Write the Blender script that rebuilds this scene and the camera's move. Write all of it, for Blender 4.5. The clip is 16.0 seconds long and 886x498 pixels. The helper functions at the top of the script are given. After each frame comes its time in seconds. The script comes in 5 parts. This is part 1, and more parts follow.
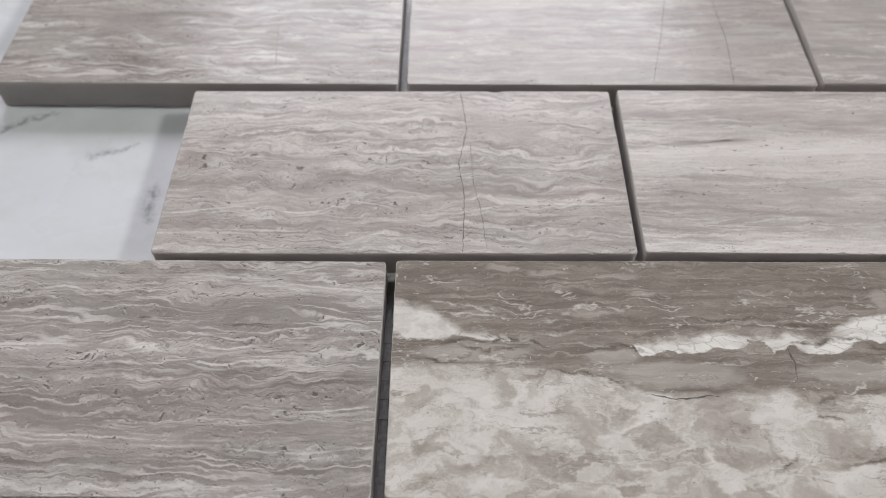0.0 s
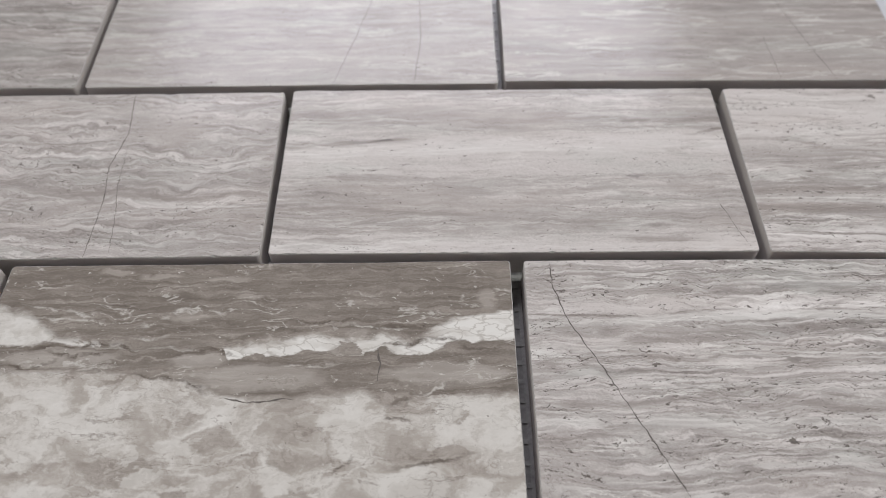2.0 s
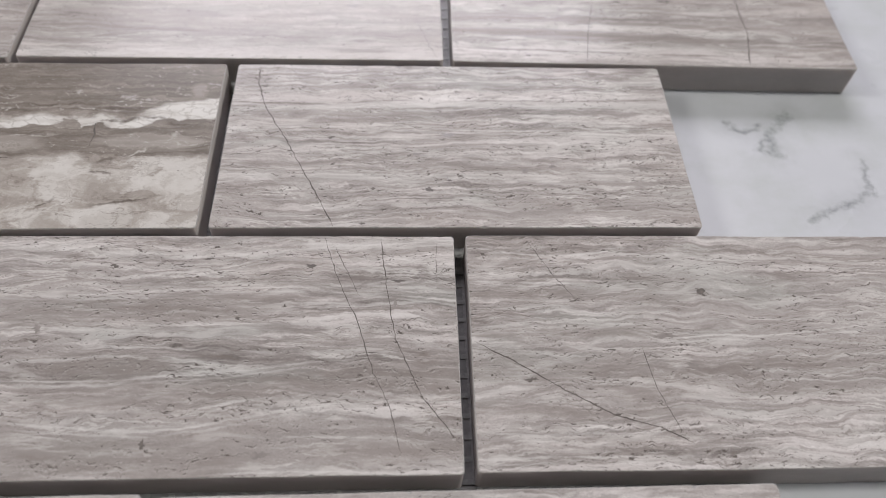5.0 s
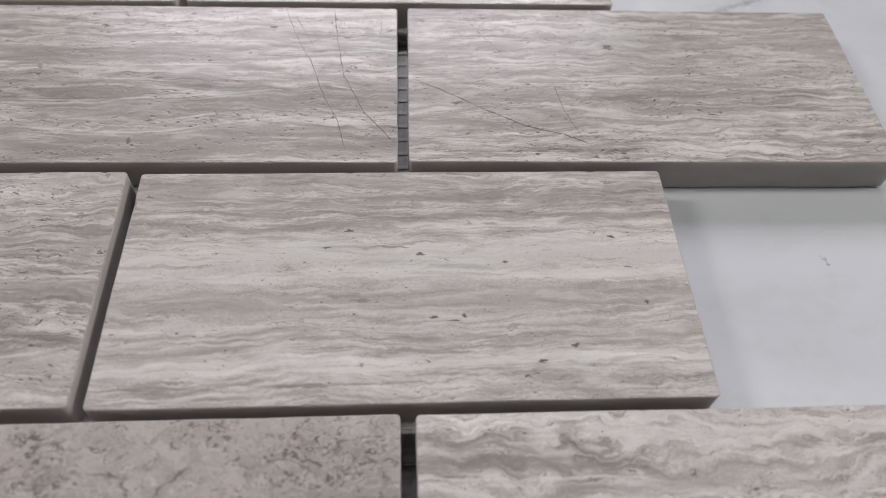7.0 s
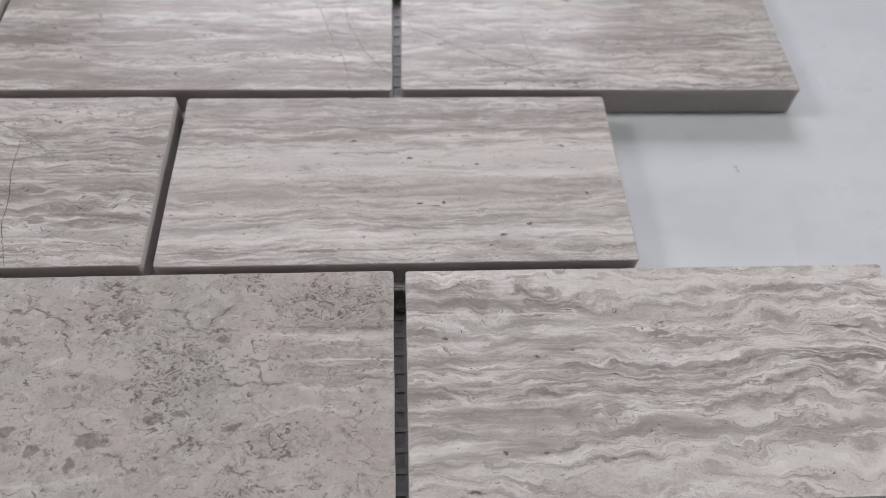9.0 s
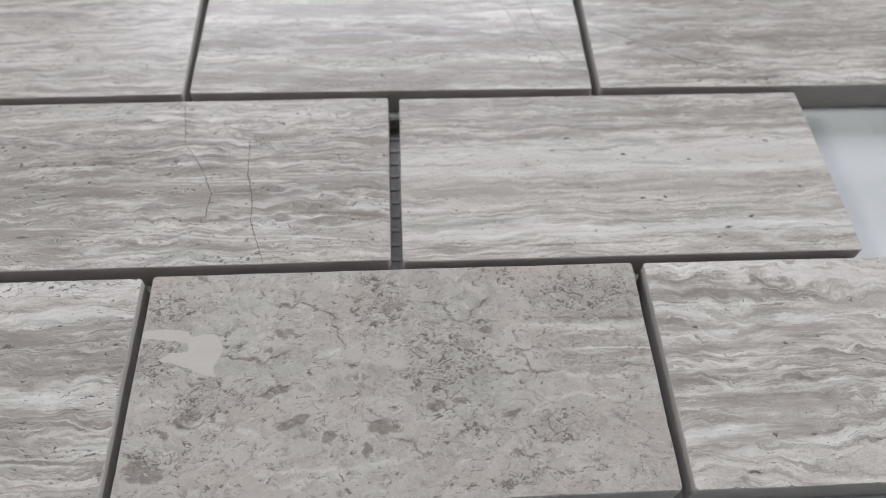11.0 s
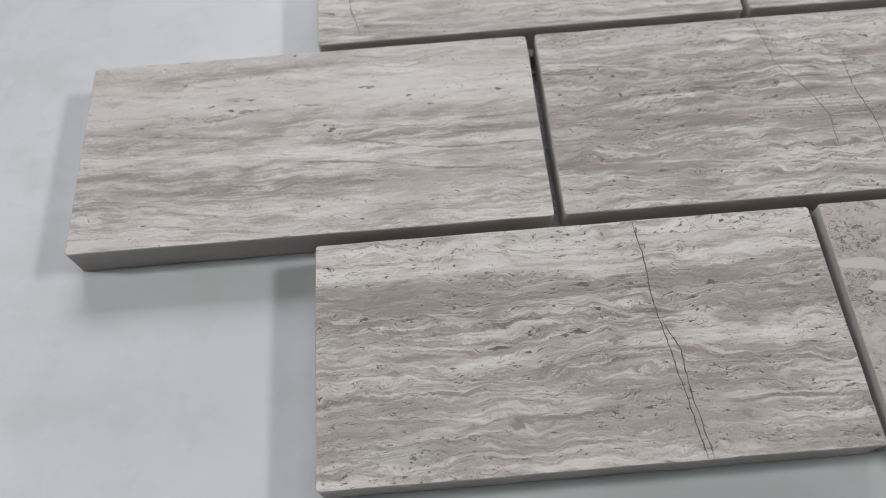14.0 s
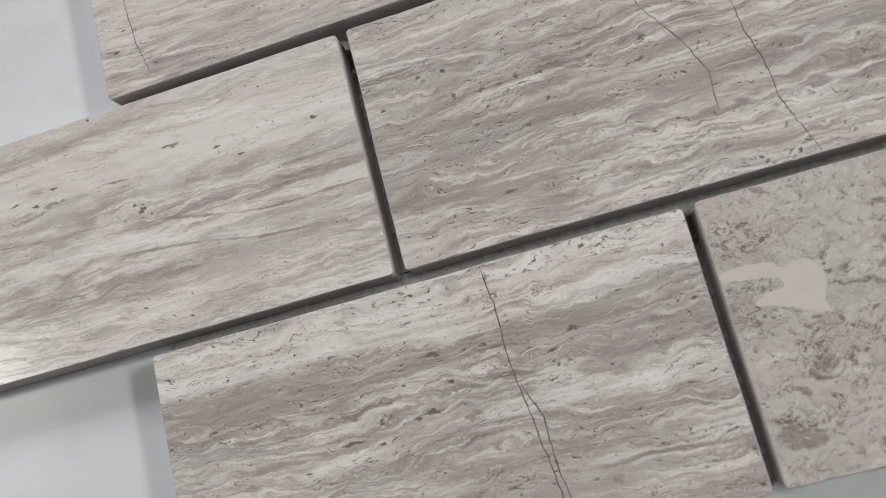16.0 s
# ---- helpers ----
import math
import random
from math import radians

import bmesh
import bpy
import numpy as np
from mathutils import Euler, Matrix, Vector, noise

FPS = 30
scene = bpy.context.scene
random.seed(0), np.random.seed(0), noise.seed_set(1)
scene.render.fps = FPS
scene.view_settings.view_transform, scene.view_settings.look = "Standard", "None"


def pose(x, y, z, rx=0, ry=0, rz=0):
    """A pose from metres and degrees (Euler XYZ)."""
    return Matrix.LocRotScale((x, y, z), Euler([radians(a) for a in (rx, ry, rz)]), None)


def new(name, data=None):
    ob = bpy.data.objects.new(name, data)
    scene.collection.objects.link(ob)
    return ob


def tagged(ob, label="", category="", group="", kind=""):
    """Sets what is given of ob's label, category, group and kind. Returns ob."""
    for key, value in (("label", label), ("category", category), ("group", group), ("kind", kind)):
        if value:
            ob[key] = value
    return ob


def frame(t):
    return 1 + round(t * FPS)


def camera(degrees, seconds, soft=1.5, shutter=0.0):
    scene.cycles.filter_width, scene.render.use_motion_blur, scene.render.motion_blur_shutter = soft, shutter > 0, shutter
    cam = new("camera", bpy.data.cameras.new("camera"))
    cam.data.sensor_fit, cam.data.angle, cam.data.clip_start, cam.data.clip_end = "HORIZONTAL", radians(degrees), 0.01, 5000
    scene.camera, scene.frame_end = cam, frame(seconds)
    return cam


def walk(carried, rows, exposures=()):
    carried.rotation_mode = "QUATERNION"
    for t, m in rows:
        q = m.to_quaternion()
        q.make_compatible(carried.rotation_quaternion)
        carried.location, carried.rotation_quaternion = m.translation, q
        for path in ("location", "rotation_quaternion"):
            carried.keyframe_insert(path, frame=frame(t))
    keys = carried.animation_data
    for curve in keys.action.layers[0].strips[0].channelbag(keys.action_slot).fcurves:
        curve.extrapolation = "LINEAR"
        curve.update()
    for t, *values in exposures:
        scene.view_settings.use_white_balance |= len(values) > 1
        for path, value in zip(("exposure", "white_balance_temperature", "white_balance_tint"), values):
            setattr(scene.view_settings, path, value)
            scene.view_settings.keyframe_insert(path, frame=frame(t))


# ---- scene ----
# camera and its walk (metres; the sheet's far-side corner lies at the origin, table top at z = 0)
cam = camera(61.58, 16.0, soft=0.9)
cam.data.dof.use_dof = True
cam.data.dof.focus_distance = 0.139
cam.data.dof.aperture_fstop = 16.0
PATH = [
    (0, pose(0.11046, -0.18190, 0.13018, 35.308, 0.110, 0.575)),
    (0.5, pose(0.13056, -0.18248, 0.13004, 35.629, 0.433, 0.554)),
    (1, pose(0.14817, -0.18180, 0.12737, 35.810, 0.428, 0.287)),
    (1.5, pose(0.16578, -0.18192, 0.12984, 35.480, 0.404, 0.054)),
    (2, pose(0.18499, -0.18079, 0.12910, 35.359, 0.274, -0.364)),
    (2.5, pose(0.19890, -0.18137, 0.12982, 35.512, -0.638, -1.322)),
    (3, pose(0.21515, -0.18368, 0.12993, 35.799, -0.836, -1.793)),
    (3.5, pose(0.22961, -0.18569, 0.13053, 35.571, -1.301, -2.264)),
    (4, pose(0.23186, -0.19654, 0.13255, 35.676, -1.572, -2.391)),
    (4.5, pose(0.23256, -0.21391, 0.13164, 35.369, -2.040, -2.232)),
    (5, pose(0.23831, -0.23234, 0.12559, 35.035, -2.402, -1.982)),
    (5.2, pose(0.23936, -0.23886, 0.12145, 35.025, -2.683, -1.929)),
    (7.3, pose(0.24934, -0.29752, 0.11479, 35.464, -2.211, -2.421)),
    (7.5, pose(0.24949, -0.30219, 0.11756, 35.380, -2.363, -2.487)),
    (8, pose(0.25061, -0.31553, 0.12655, 34.999, -2.161, -2.316)),
    (8.2, pose(0.25159, -0.31986, 0.12822, 34.922, -2.325, -2.371)),
    (10.3, pose(0.23010, -0.32799, 0.13796, 33.436, -1.239, -2.642)),
    (10.5, pose(0.22249, -0.32836, 0.13637, 34.115, -1.333, -2.761)),
    (11, pose(0.20191, -0.32724, 0.13725, 33.910, -1.356, -2.695)),
    (11.5, pose(0.18176, -0.33026, 0.13692, 34.341, -1.605, -2.576)),
    (12, pose(0.15797, -0.33115, 0.13774, 33.490, -1.636, -2.136)),
    (12.5, pose(0.13593, -0.33292, 0.13863, 33.487, -1.431, -1.873)),
    (13, pose(0.11274, -0.33355, 0.13756, 32.813, -0.541, -1.584)),
    (13.5, pose(0.09115, -0.33054, 0.13763, 31.126, 0.503, -2.271)),
    (14, pose(0.07445, -0.31380, 0.13882, 26.287, 1.698, -4.084)),
    (14.5, pose(0.07276, -0.28532, 0.13313, 19.526, 2.614, -6.648)),
    (15, pose(0.07374, -0.26435, 0.12643, 14.590, 4.197, -9.396)),
    (15.5, pose(0.09441, -0.26153, 0.12764, 11.100, 6.965, -11.908)),
    (16, pose(0.12549, -0.26535, 0.13437, 8.254, 10.416, -14.204)),
]
EXPOSURES = [(0.0, 0.23, 6570, 9), (3.5, 0.14, 6470, 10), (5.0, 0.14, 6600, 12), (8.2, 0.07, 6545, 11.5), (10.5, 0.19, 6390, 7.5), (12.5, 0.31, 6345, 5), (13.5, 0.22, 6390, 5.5), (14.2, 0.14, 6530, 8),
             (15.0, 0.11, 6590, 8), (16.0, 0.19, 6680, 8)]
walk(cam, PATH, EXPOSURES)

# ---- world and lamps ----
world = bpy.data.worlds.new("world")
world.use_nodes = True
world.node_tree.nodes["Background"].inputs[0].default_value = (0.75, 0.82, 0.95, 1)
world.node_tree.nodes["Background"].inputs[1].default_value = 0.08
scene.world = world


def ceiling_lamp(x, y, sx, sy, watts, colour):
    data = bpy.data.lights.new("panel_lamp", "AREA")
    data.shape, data.size, data.size_y, data.energy, data.color = "RECTANGLE", sx, sy, watts, colour
    ob = new("panel_lamp", data)
    ob.matrix_world = pose(x, y, 1.915, 0, 0, 0)
    return ob


LAMPS = [  # centre x, y; size x, y; watts
    (0.08, 3.00, 2.05, 2.10, 163, (0.965, 0.945, 1.03)),
    (2.52, -0.15, 0.48, 0.60, 60, (0.985, 1.0, 0.955)),
    (-2.05, 0.10, 1.00, 0.24, 37, (0.985, 1.0, 0.94)),
]
for lamp in LAMPS:
    ceiling_lamp(*lamp)


# ---- node helpers ----
class Nodes:
    """Small helper that wires procedural materials."""

    def __init__(self, name):
        self.mat = bpy.data.materials.new(name)
        self.mat.use_nodes = True
        self.tree = self.mat.node_tree
        self.bsdf = self.tree.nodes["Principled BSDF"]

    def put(self, socket, value):
        if isinstance(value, bpy.types.NodeSocket):
            self.tree.links.new(value, socket)
        else:
            socket.default_value = value

    def math(self, op, a, b=0.0, clamp=False):
        n = self.tree.nodes.new("ShaderNodeMath")
        n.operation, n.use_clamp = op, clamp
        self.put(n.inputs[0], a)
        self.put(n.inputs[1], b)
        return n.outputs[0]

    def coords(self, scale=1000.0):
        n = self.tree.nodes.new("ShaderNodeTexCoord")
        m = self.tree.nodes.new("ShaderNodeVectorMath")
        m.operation = "SCALE"
        self.tree.links.new(n.outputs["Object"], m.inputs[0])
        m.inputs["Scale"].default_value = scale
        s = self.tree.nodes.new("ShaderNodeSeparateXYZ")
        self.tree.links.new(m.outputs[0], s.inputs[0])
        return s.outputs[0], s.outputs[1], s.outputs[2]

    def vec(self, x, y, z=0.0):
        n = self.tree.nodes.new("ShaderNodeCombineXYZ")
        for k, v in enumerate((x, y, z)):
            self.put(n.inputs[k], v)
        return n.outputs[0]

    def noise(self, x, y, fx, fy, seed=0.0, detail=3.0, rough=0.55, distort=0.0):
        n = self.tree.nodes.new("ShaderNodeTexNoise")
        n.inputs["Scale"].default_value = 1.0
        n.inputs["Detail"].default_value = detail
        n.inputs["Roughness"].default_value = rough
        n.inputs["Distortion"].default_value = distort
        self.put(n.inputs["Vector"], self.vec(self.math("MULTIPLY", x, fx), self.math("MULTIPLY", y, fy), seed))
        return n.outputs[0]

    def cells(self, x, y, fx, fy, seed, feature="F1", out=0):
        n = self.tree.nodes.new("ShaderNodeTexVoronoi")
        n.feature = feature
        n.inputs["Scale"].default_value = 1.0
        self.put(n.inputs["Vector"], self.vec(self.math("MULTIPLY", x, fx), self.math("MULTIPLY", y, fy), seed))
        return n.outputs[out]

    def span(self, v, a, b, c=0.0, d=1.0):
        n = self.tree.nodes.new("ShaderNodeMapRange")
        self.put(n.inputs[0], v)
        for k, w in enumerate((a, b, c, d)):
            n.inputs[k + 1].default_value = w
        return n.outputs[0]

    def centred(self, v, gain):
        return self.math("MULTIPLY", self.math("SUBTRACT", v, 0.5), gain)

    def total(self, *vs):
        out = vs[0]
        for v in vs[1:]:
            out = self.math("ADD", out, v)
        return out

    def ramp(self, v, stops, mode="LINEAR"):
        n = self.tree.nodes.new("ShaderNodeValToRGB")
        n.color_ramp.interpolation = mode
        els = n.color_ramp.elements
        while len(els) < len(stops):
            els.new(0.5)
        for e, (p, c) in zip(els, stops):
            e.position = p
            e.color = (c, c, c, 1) if isinstance(c, (int, float)) else (*c, 1)
        self.put(n.inputs[0], v)
        return n.outputs[0]

    def mix(self, fac, a, b):
        n = self.tree.nodes.new("ShaderNodeMix")
        n.data_type = "RGBA"
        self.put(n.inputs[0], fac)
        for k, c in ((6, a), (7, b)):
            self.put(n.inputs[k], c if isinstance(c, bpy.types.NodeSocket) else (*c, 1))
        return n.outputs[2]

    def blobs(self, x, y, rows, soft=0.25):
        """Mask of oval patches: centre x, y, half length, half height, turn in degrees."""
        nearest = 9.0
        for cx, cy, a, b, turn in rows:
            m = self.tree.nodes.new("ShaderNodeMapping")
            m.vector_type = "TEXTURE"
            m.inputs["Location"].default_value = (cx, cy, 0.0)
            m.inputs["Rotation"].default_value = (0.0, 0.0, radians(turn))
            m.inputs["Scale"].default_value = (a, b, 1e6)
            self.tree.links.new(self.vec(x, y, nearest), m.inputs["Vector"])
            d = self.tree.nodes.new("ShaderNodeVectorMath")
            d.operation = "LENGTH"
            self.tree.links.new(m.outputs[0], d.inputs[0])
            nearest = self.math("MINIMUM", nearest, d.outputs["Value"])
        return self.span(nearest, 1.0 + soft, 1.0 - soft)

    def strokes(self, x, y, lines, half, soft=0.5):
        """Mask of thin broken lines through the points given."""
        rows = []
        for pts in lines:
            for (ax, ay), (bx, by) in zip(pts, pts[1:]):
                rows.append(((ax + bx) / 2, (ay + by) / 2, math.hypot(bx - ax, by - ay) * 0.58, half, math.degrees(math.atan2(by - ay, bx - ax))))
        return self.blobs(x, y, rows, soft)

    def course(self, x, stops):
        """A height that changes along x: millimetres at millimetres."""
        x0, x1 = stops[0][0], stops[-1][0]
        v = self.ramp(self.span(x, x0, x1), [((a - x0) / (x1 - x0), (b + 30.0) / 60.0) for a, b in stops])
        return self.math("SUBTRACT", self.math("MULTIPLY", v, 60.0), 30.0)

    def bump(self, height, strength, distance):
        n = self.tree.nodes.new("ShaderNodeBump")
        n.inputs["Strength"].default_value = strength
        n.inputs["Distance"].default_value = distance
        self.put(n.inputs["Height"], height)
        self.put(self.bsdf.inputs["Normal"], n.outputs[0])

    def finish(self, colour, rough, **more):
        self.put(self.bsdf.inputs["Base Color"], colour)
        self.put(self.bsdf.inputs["Roughness"], rough)
        for k, v in more.items():
            self.put(self.bsdf.inputs[k.replace("_", " ")], v)
        return self.mat


# ---- materials ----
STONE = [(0.0, (0.176, 0.156, 0.147)), (0.26, (0.286, 0.258, 0.247)), (0.40, (0.372, 0.340, 0.327)), (0.50, (0.427, 0.391, 0.378)),
         (0.56, (0.520, 0.479, 0.466)), (0.68, (0.580, 0.540, 0.528)), (1.0, (0.760, 0.725, 0.711))]


BED_TONES = {"pale": (0.665, 0.640, 0.622), "grey": (0.262, 0.230, 0.215), "dark": (0.215, 0.186, 0.172)}


def lay_beds(n, col, x, y, stray, beds, seed):
    """Lay single beds through the stone: pale ones as bundles of fine parallel layers, grey and dark ones soft, all tattered."""
    line = n.total(y, stray)
    tatter = n.noise(x, line, 0.13, 1.1, seed, 6.0, 0.70)
    gaps = n.span(n.noise(x, line, 0.07, 0.55, seed + 3.0, 5.0, 0.64), 0.40, 0.56)
    for kind, half, run in beds:
        x0, x1 = run[0][0], run[-1][0]
        mid = n.ramp(n.span(x, x0, x1), [((a - x0) / (x1 - x0), (b + 30.0) / 60.0) for a, b in run], "B_SPLINE")
        off = n.math("SUBTRACT", line, n.math("SUBTRACT", n.math("MULTIPLY", mid, 60.0), 30.0))
        lo, hi = x0 - (12.0 if x0 < -42.0 else 3.0), x1 + (12.0 if x1 > 42.0 else 3.0)
        ends = n.math("MULTIPLY", n.span(x, lo, lo + 8.0), n.span(x, hi, hi - 8.0))
        far = n.math("ADD", n.math("ABSOLUTE", off), n.centred(tatter, -2.6 * half - 1.2))
        if kind == "pale":
            layers = n.span(n.math("SINE", n.math("ADD", n.math("MULTIPLY", off, 6.4), n.centred(tatter, 7.0))), -0.25, 0.75, 0.12 if half < 0.45 else 0.5, 1.0)
            mask = n.math("MULTIPLY", n.math("MULTIPLY", n.span(far, half * 2.2 + 0.5, half * 0.6), layers), gaps)
            share = 0.66
            if half > 0.8:
                mask = n.math("MULTIPLY", n.span(far, half * 1.3 + 0.3, half * 0.75), n.span(gaps, 0.0, 0.6, 0.35, 1.0))
                share = 0.42 if half > 2.0 else 0.56
        elif kind == "grey":
            mask = n.math("MULTIPLY", n.span(far, half * 1.7 + 0.3, half * 0.4), n.span(tatter, 0.30, 0.52))
            share = 0.62
        else:
            mask = n.math("MULTIPLY", n.span(far, half + 0.10, half * 0.5), gaps)
            share = 0.76
        col = n.mix(n.math("MULTIPLY", n.math("MULTIPLY", mask, ends), share), col, BED_TONES[kind])
    return col


def vein_stone(seed, bands, wave=1.0, fine=1.0, fleck=0.5, white=0.5, warm=0.5, smooth=0.0, calm=None, beds=()):
    """Grey wood-vein marble: wavy strata along x. bands: tone from the near edge to the far edge of the tile."""
    n = Nodes("wood_vein_marble")
    x, y, z = n.coords()
    z0 = seed * 17.3
    big = n.centred(n.noise(x, y, 0.016, 0.030, z0, 2.0), 8.0 * wave)
    mid = n.centred(n.noise(x, y, 0.085, 0.13, z0 + 3, 2.0), 5.0 * wave)
    low = n.centred(n.noise(x, y, 0.26, 0.45, z0 + 5, 3.0, 0.55), 2.2 * wave)
    fray = n.centred(n.noise(x, y, 1.1, 2.2, z0 + 6, 4.0, 0.65), 0.75)
    base = n.total(y, big, mid, low)
    yy = n.total(base, fray)
    level = n.ramp(n.span(yy, -23.5, 23.5), [(i / (len(bands) - 1), 0.47 + 1.55 * (b - 0.47)) for i, b in enumerate(bands)])
    bed = n.noise(x, yy, 0.006, 0.42 * fine, z0 + 7, 6.0, 0.72)
    s2 = n.noise(x, yy, 0.024, 0.60 * fine, z0 + 9, 6.0, 0.66)
    s3 = n.noise(x, yy, 0.11, 1.8 * fine, z0 + 11, 5.0, 0.7, 0.25)
    v1 = n.cells(x, yy, 0.024, 0.60 * fine, z0 + 12, "F1", 1)
    v2 = n.cells(x, yy, 0.07, 1.5 * fine, z0 + 14, "F1", 1)
    blot = n.noise(x, yy, 0.13, 0.34, z0 + 13, 6.0, 0.66, 0.5)
    broad = n.noise(x, base, 0.030, 0.17, z0 + 17, 4.0, 0.6, 0.3)
    grain = n.noise(x, y, 2.4, 3.4, z0 + 15, 3.0, 0.7)
    k = 1.0 - 0.62 * smooth
    lively = n.span(n.noise(x, yy, 0.022, 0.075, z0 + 16, 3.0), 0.36, 0.60, 0.42, 1.50)
    if calm:
        zone = n.math("MULTIPLY", n.span(yy, calm[0] - 0.6, calm[0] + 0.6), n.span(yy, calm[1] + 0.6, calm[1] - 0.6))
        lively = n.math("MULTIPLY", lively, n.span(zone, 0.0, 1.0, 1.0, 0.2))
    fabric = n.total(n.centred(bed, 0.50 * k), n.centred(s2, 0.45 * k), n.centred(s3, 0.82 * k), n.centred(v1, 0.22 * k),
                     n.centred(v2, 0.20 * k), n.centred(blot, 0.48 * k), n.centred(broad, 0.40 * k))
    tone = n.total(level, n.math("MULTIPLY", fabric, lively), n.centred(grain, 0.32))
    col = n.ramp(tone, STONE)
    # pale hairline strata
    ridge = n.math("ABSOLUTE", n.centred(n.noise(x, yy, 0.030, 0.36 * fine, z0 + 21, 5.0, 0.62, 0.3), 1.0))
    thin = n.math("MULTIPLY", n.span(ridge, 0.006, 0.030, 1.0, 0.0), n.span(n.noise(x, yy, 0.05, 0.16, z0 + 23), 0.46, 0.56))
    col = n.mix(n.math("MULTIPLY", thin, white), col, (0.70, 0.675, 0.65))
    # bundles of long parallel strata, pale and dark by turns
    flow = n.noise(x, n.total(base, n.centred(fray, 0.35)), 0.011, 0.115 * fine, z0 + 41, 2.0, 0.5, 0.0)
    turns = n.math("SINE", n.math("MULTIPLY", flow, 62.0))
    where = n.span(n.noise(x, yy, 0.026, 0.085, z0 + 43, 4.0, 0.6), 0.40, 0.52)
    gaps = n.span(n.noise(x, yy, 0.12, 0.5, z0 + 45, 4.0, 0.6), 0.40, 0.52)
    where = n.math("MULTIPLY", n.math("MULTIPLY", where, gaps), 1.0 - 0.75 * max(smooth, 0.0))
    col = n.mix(n.math("MULTIPLY", n.math("MULTIPLY", n.span(turns, 0.50, 0.86), where), 0.54), col, (0.64, 0.612, 0.595))
    col = n.mix(n.math("MULTIPLY", n.math("MULTIPLY", n.span(turns, -0.62, -0.92), where), 0.48), col, (0.225, 0.194, 0.18))
    # thin dark strata
    ridge2 = n.math("ABSOLUTE", n.centred(n.noise(x, yy, 0.036, 0.46 * fine, z0 + 25, 5.0, 0.66, 0.5), 1.0))
    thin2 = n.math("MULTIPLY", n.span(ridge2, 0.004, 0.018, 1.0, 0.0), n.span(n.noise(x, yy, 0.09, 0.25, z0 + 27), 0.50, 0.58))
    col = n.mix(n.math("MULTIPLY", thin2, 0.62 - 0.3 * smooth), col, (0.20, 0.170, 0.152))
    # warm and green-grey drifts
    drift = n.noise(x, yy, 0.03, 0.12, z0 + 31, 3.0)
    col = n.mix(n.math("MULTIPLY", n.span(drift, 0.52, 0.72), 0.34 * warm), col, (0.48, 0.418, 0.390))
    col = n.mix(n.math("MULTIPLY", n.span(drift, 0.46, 0.28), 0.28), col, (0.47, 0.482, 0.455))
    col = lay_beds(n, col, x, y, n.total(n.math("MULTIPLY", low, 0.30), n.math("MULTIPLY", fray, 0.8)), beds, z0 + 51)
    # short dark flecks lying along the strata, each with a pale lip on its near side
    patch = n.span(n.noise(x, yy, 0.050, 0.30, z0 + 35, 5.0, 0.64), 0.44, 0.60)
    cut = 0.660 - 0.076 * fleck
    lip = n.noise(x, n.math("ADD", yy, 0.30), 0.58, 2.1, z0 + 33, 6.0, 0.72, 0.8)
    fl = n.noise(x, yy, 0.58, 2.1, z0 + 33, 6.0, 0.72, 0.8)
    lips = n.math("MULTIPLY", n.span(n.math("ADD", lip, n.math("MULTIPLY", patch, 0.035)), cut, cut + 0.03), n.span(patch, 0.0, 0.35))
    col = n.mix(n.math("MULTIPLY", lips, 0.30), col, (0.64, 0.61, 0.59))
    spots = n.math("MULTIPLY", n.span(n.math("ADD", fl, n.math("MULTIPLY", patch, 0.035)), cut + 0.02, cut + 0.042), n.span(patch, 0.0, 0.35))
    shade = n.math("MULTIPLY", n.span(fl, cut - 0.07, cut + 0.02), patch)
    col = n.mix(n.math("MULTIPLY", shade, 0.26), col, (0.25, 0.22, 0.20))
    col = n.mix(n.math("MULTIPLY", spots, 0.92), col, (0.105, 0.088, 0.080))
    pits = n.span(n.noise(x, y, 0.75, 1.35, z0 + 37, 2.0, 0.5), 0.745, 0.765)
    col = n.mix(n.math("MULTIPLY", pits, 0.8), col, (0.085, 0.072, 0.066))
    height = n.math("SUBTRACT", n.math("MULTIPLY", grain, 0.06), n.math("ADD", n.math("MULTIPLY", spots, 0.5), pits))
    n.bump(height, 0.5, 0.00008)
    rough = n.total(0.17, n.centred(s2, 0.10), n.math("MULTIPLY", spots, 0.25), n.math("MULTIPLY", grain, 0.05))
    return n.finish(col, rough, IOR=1.22)


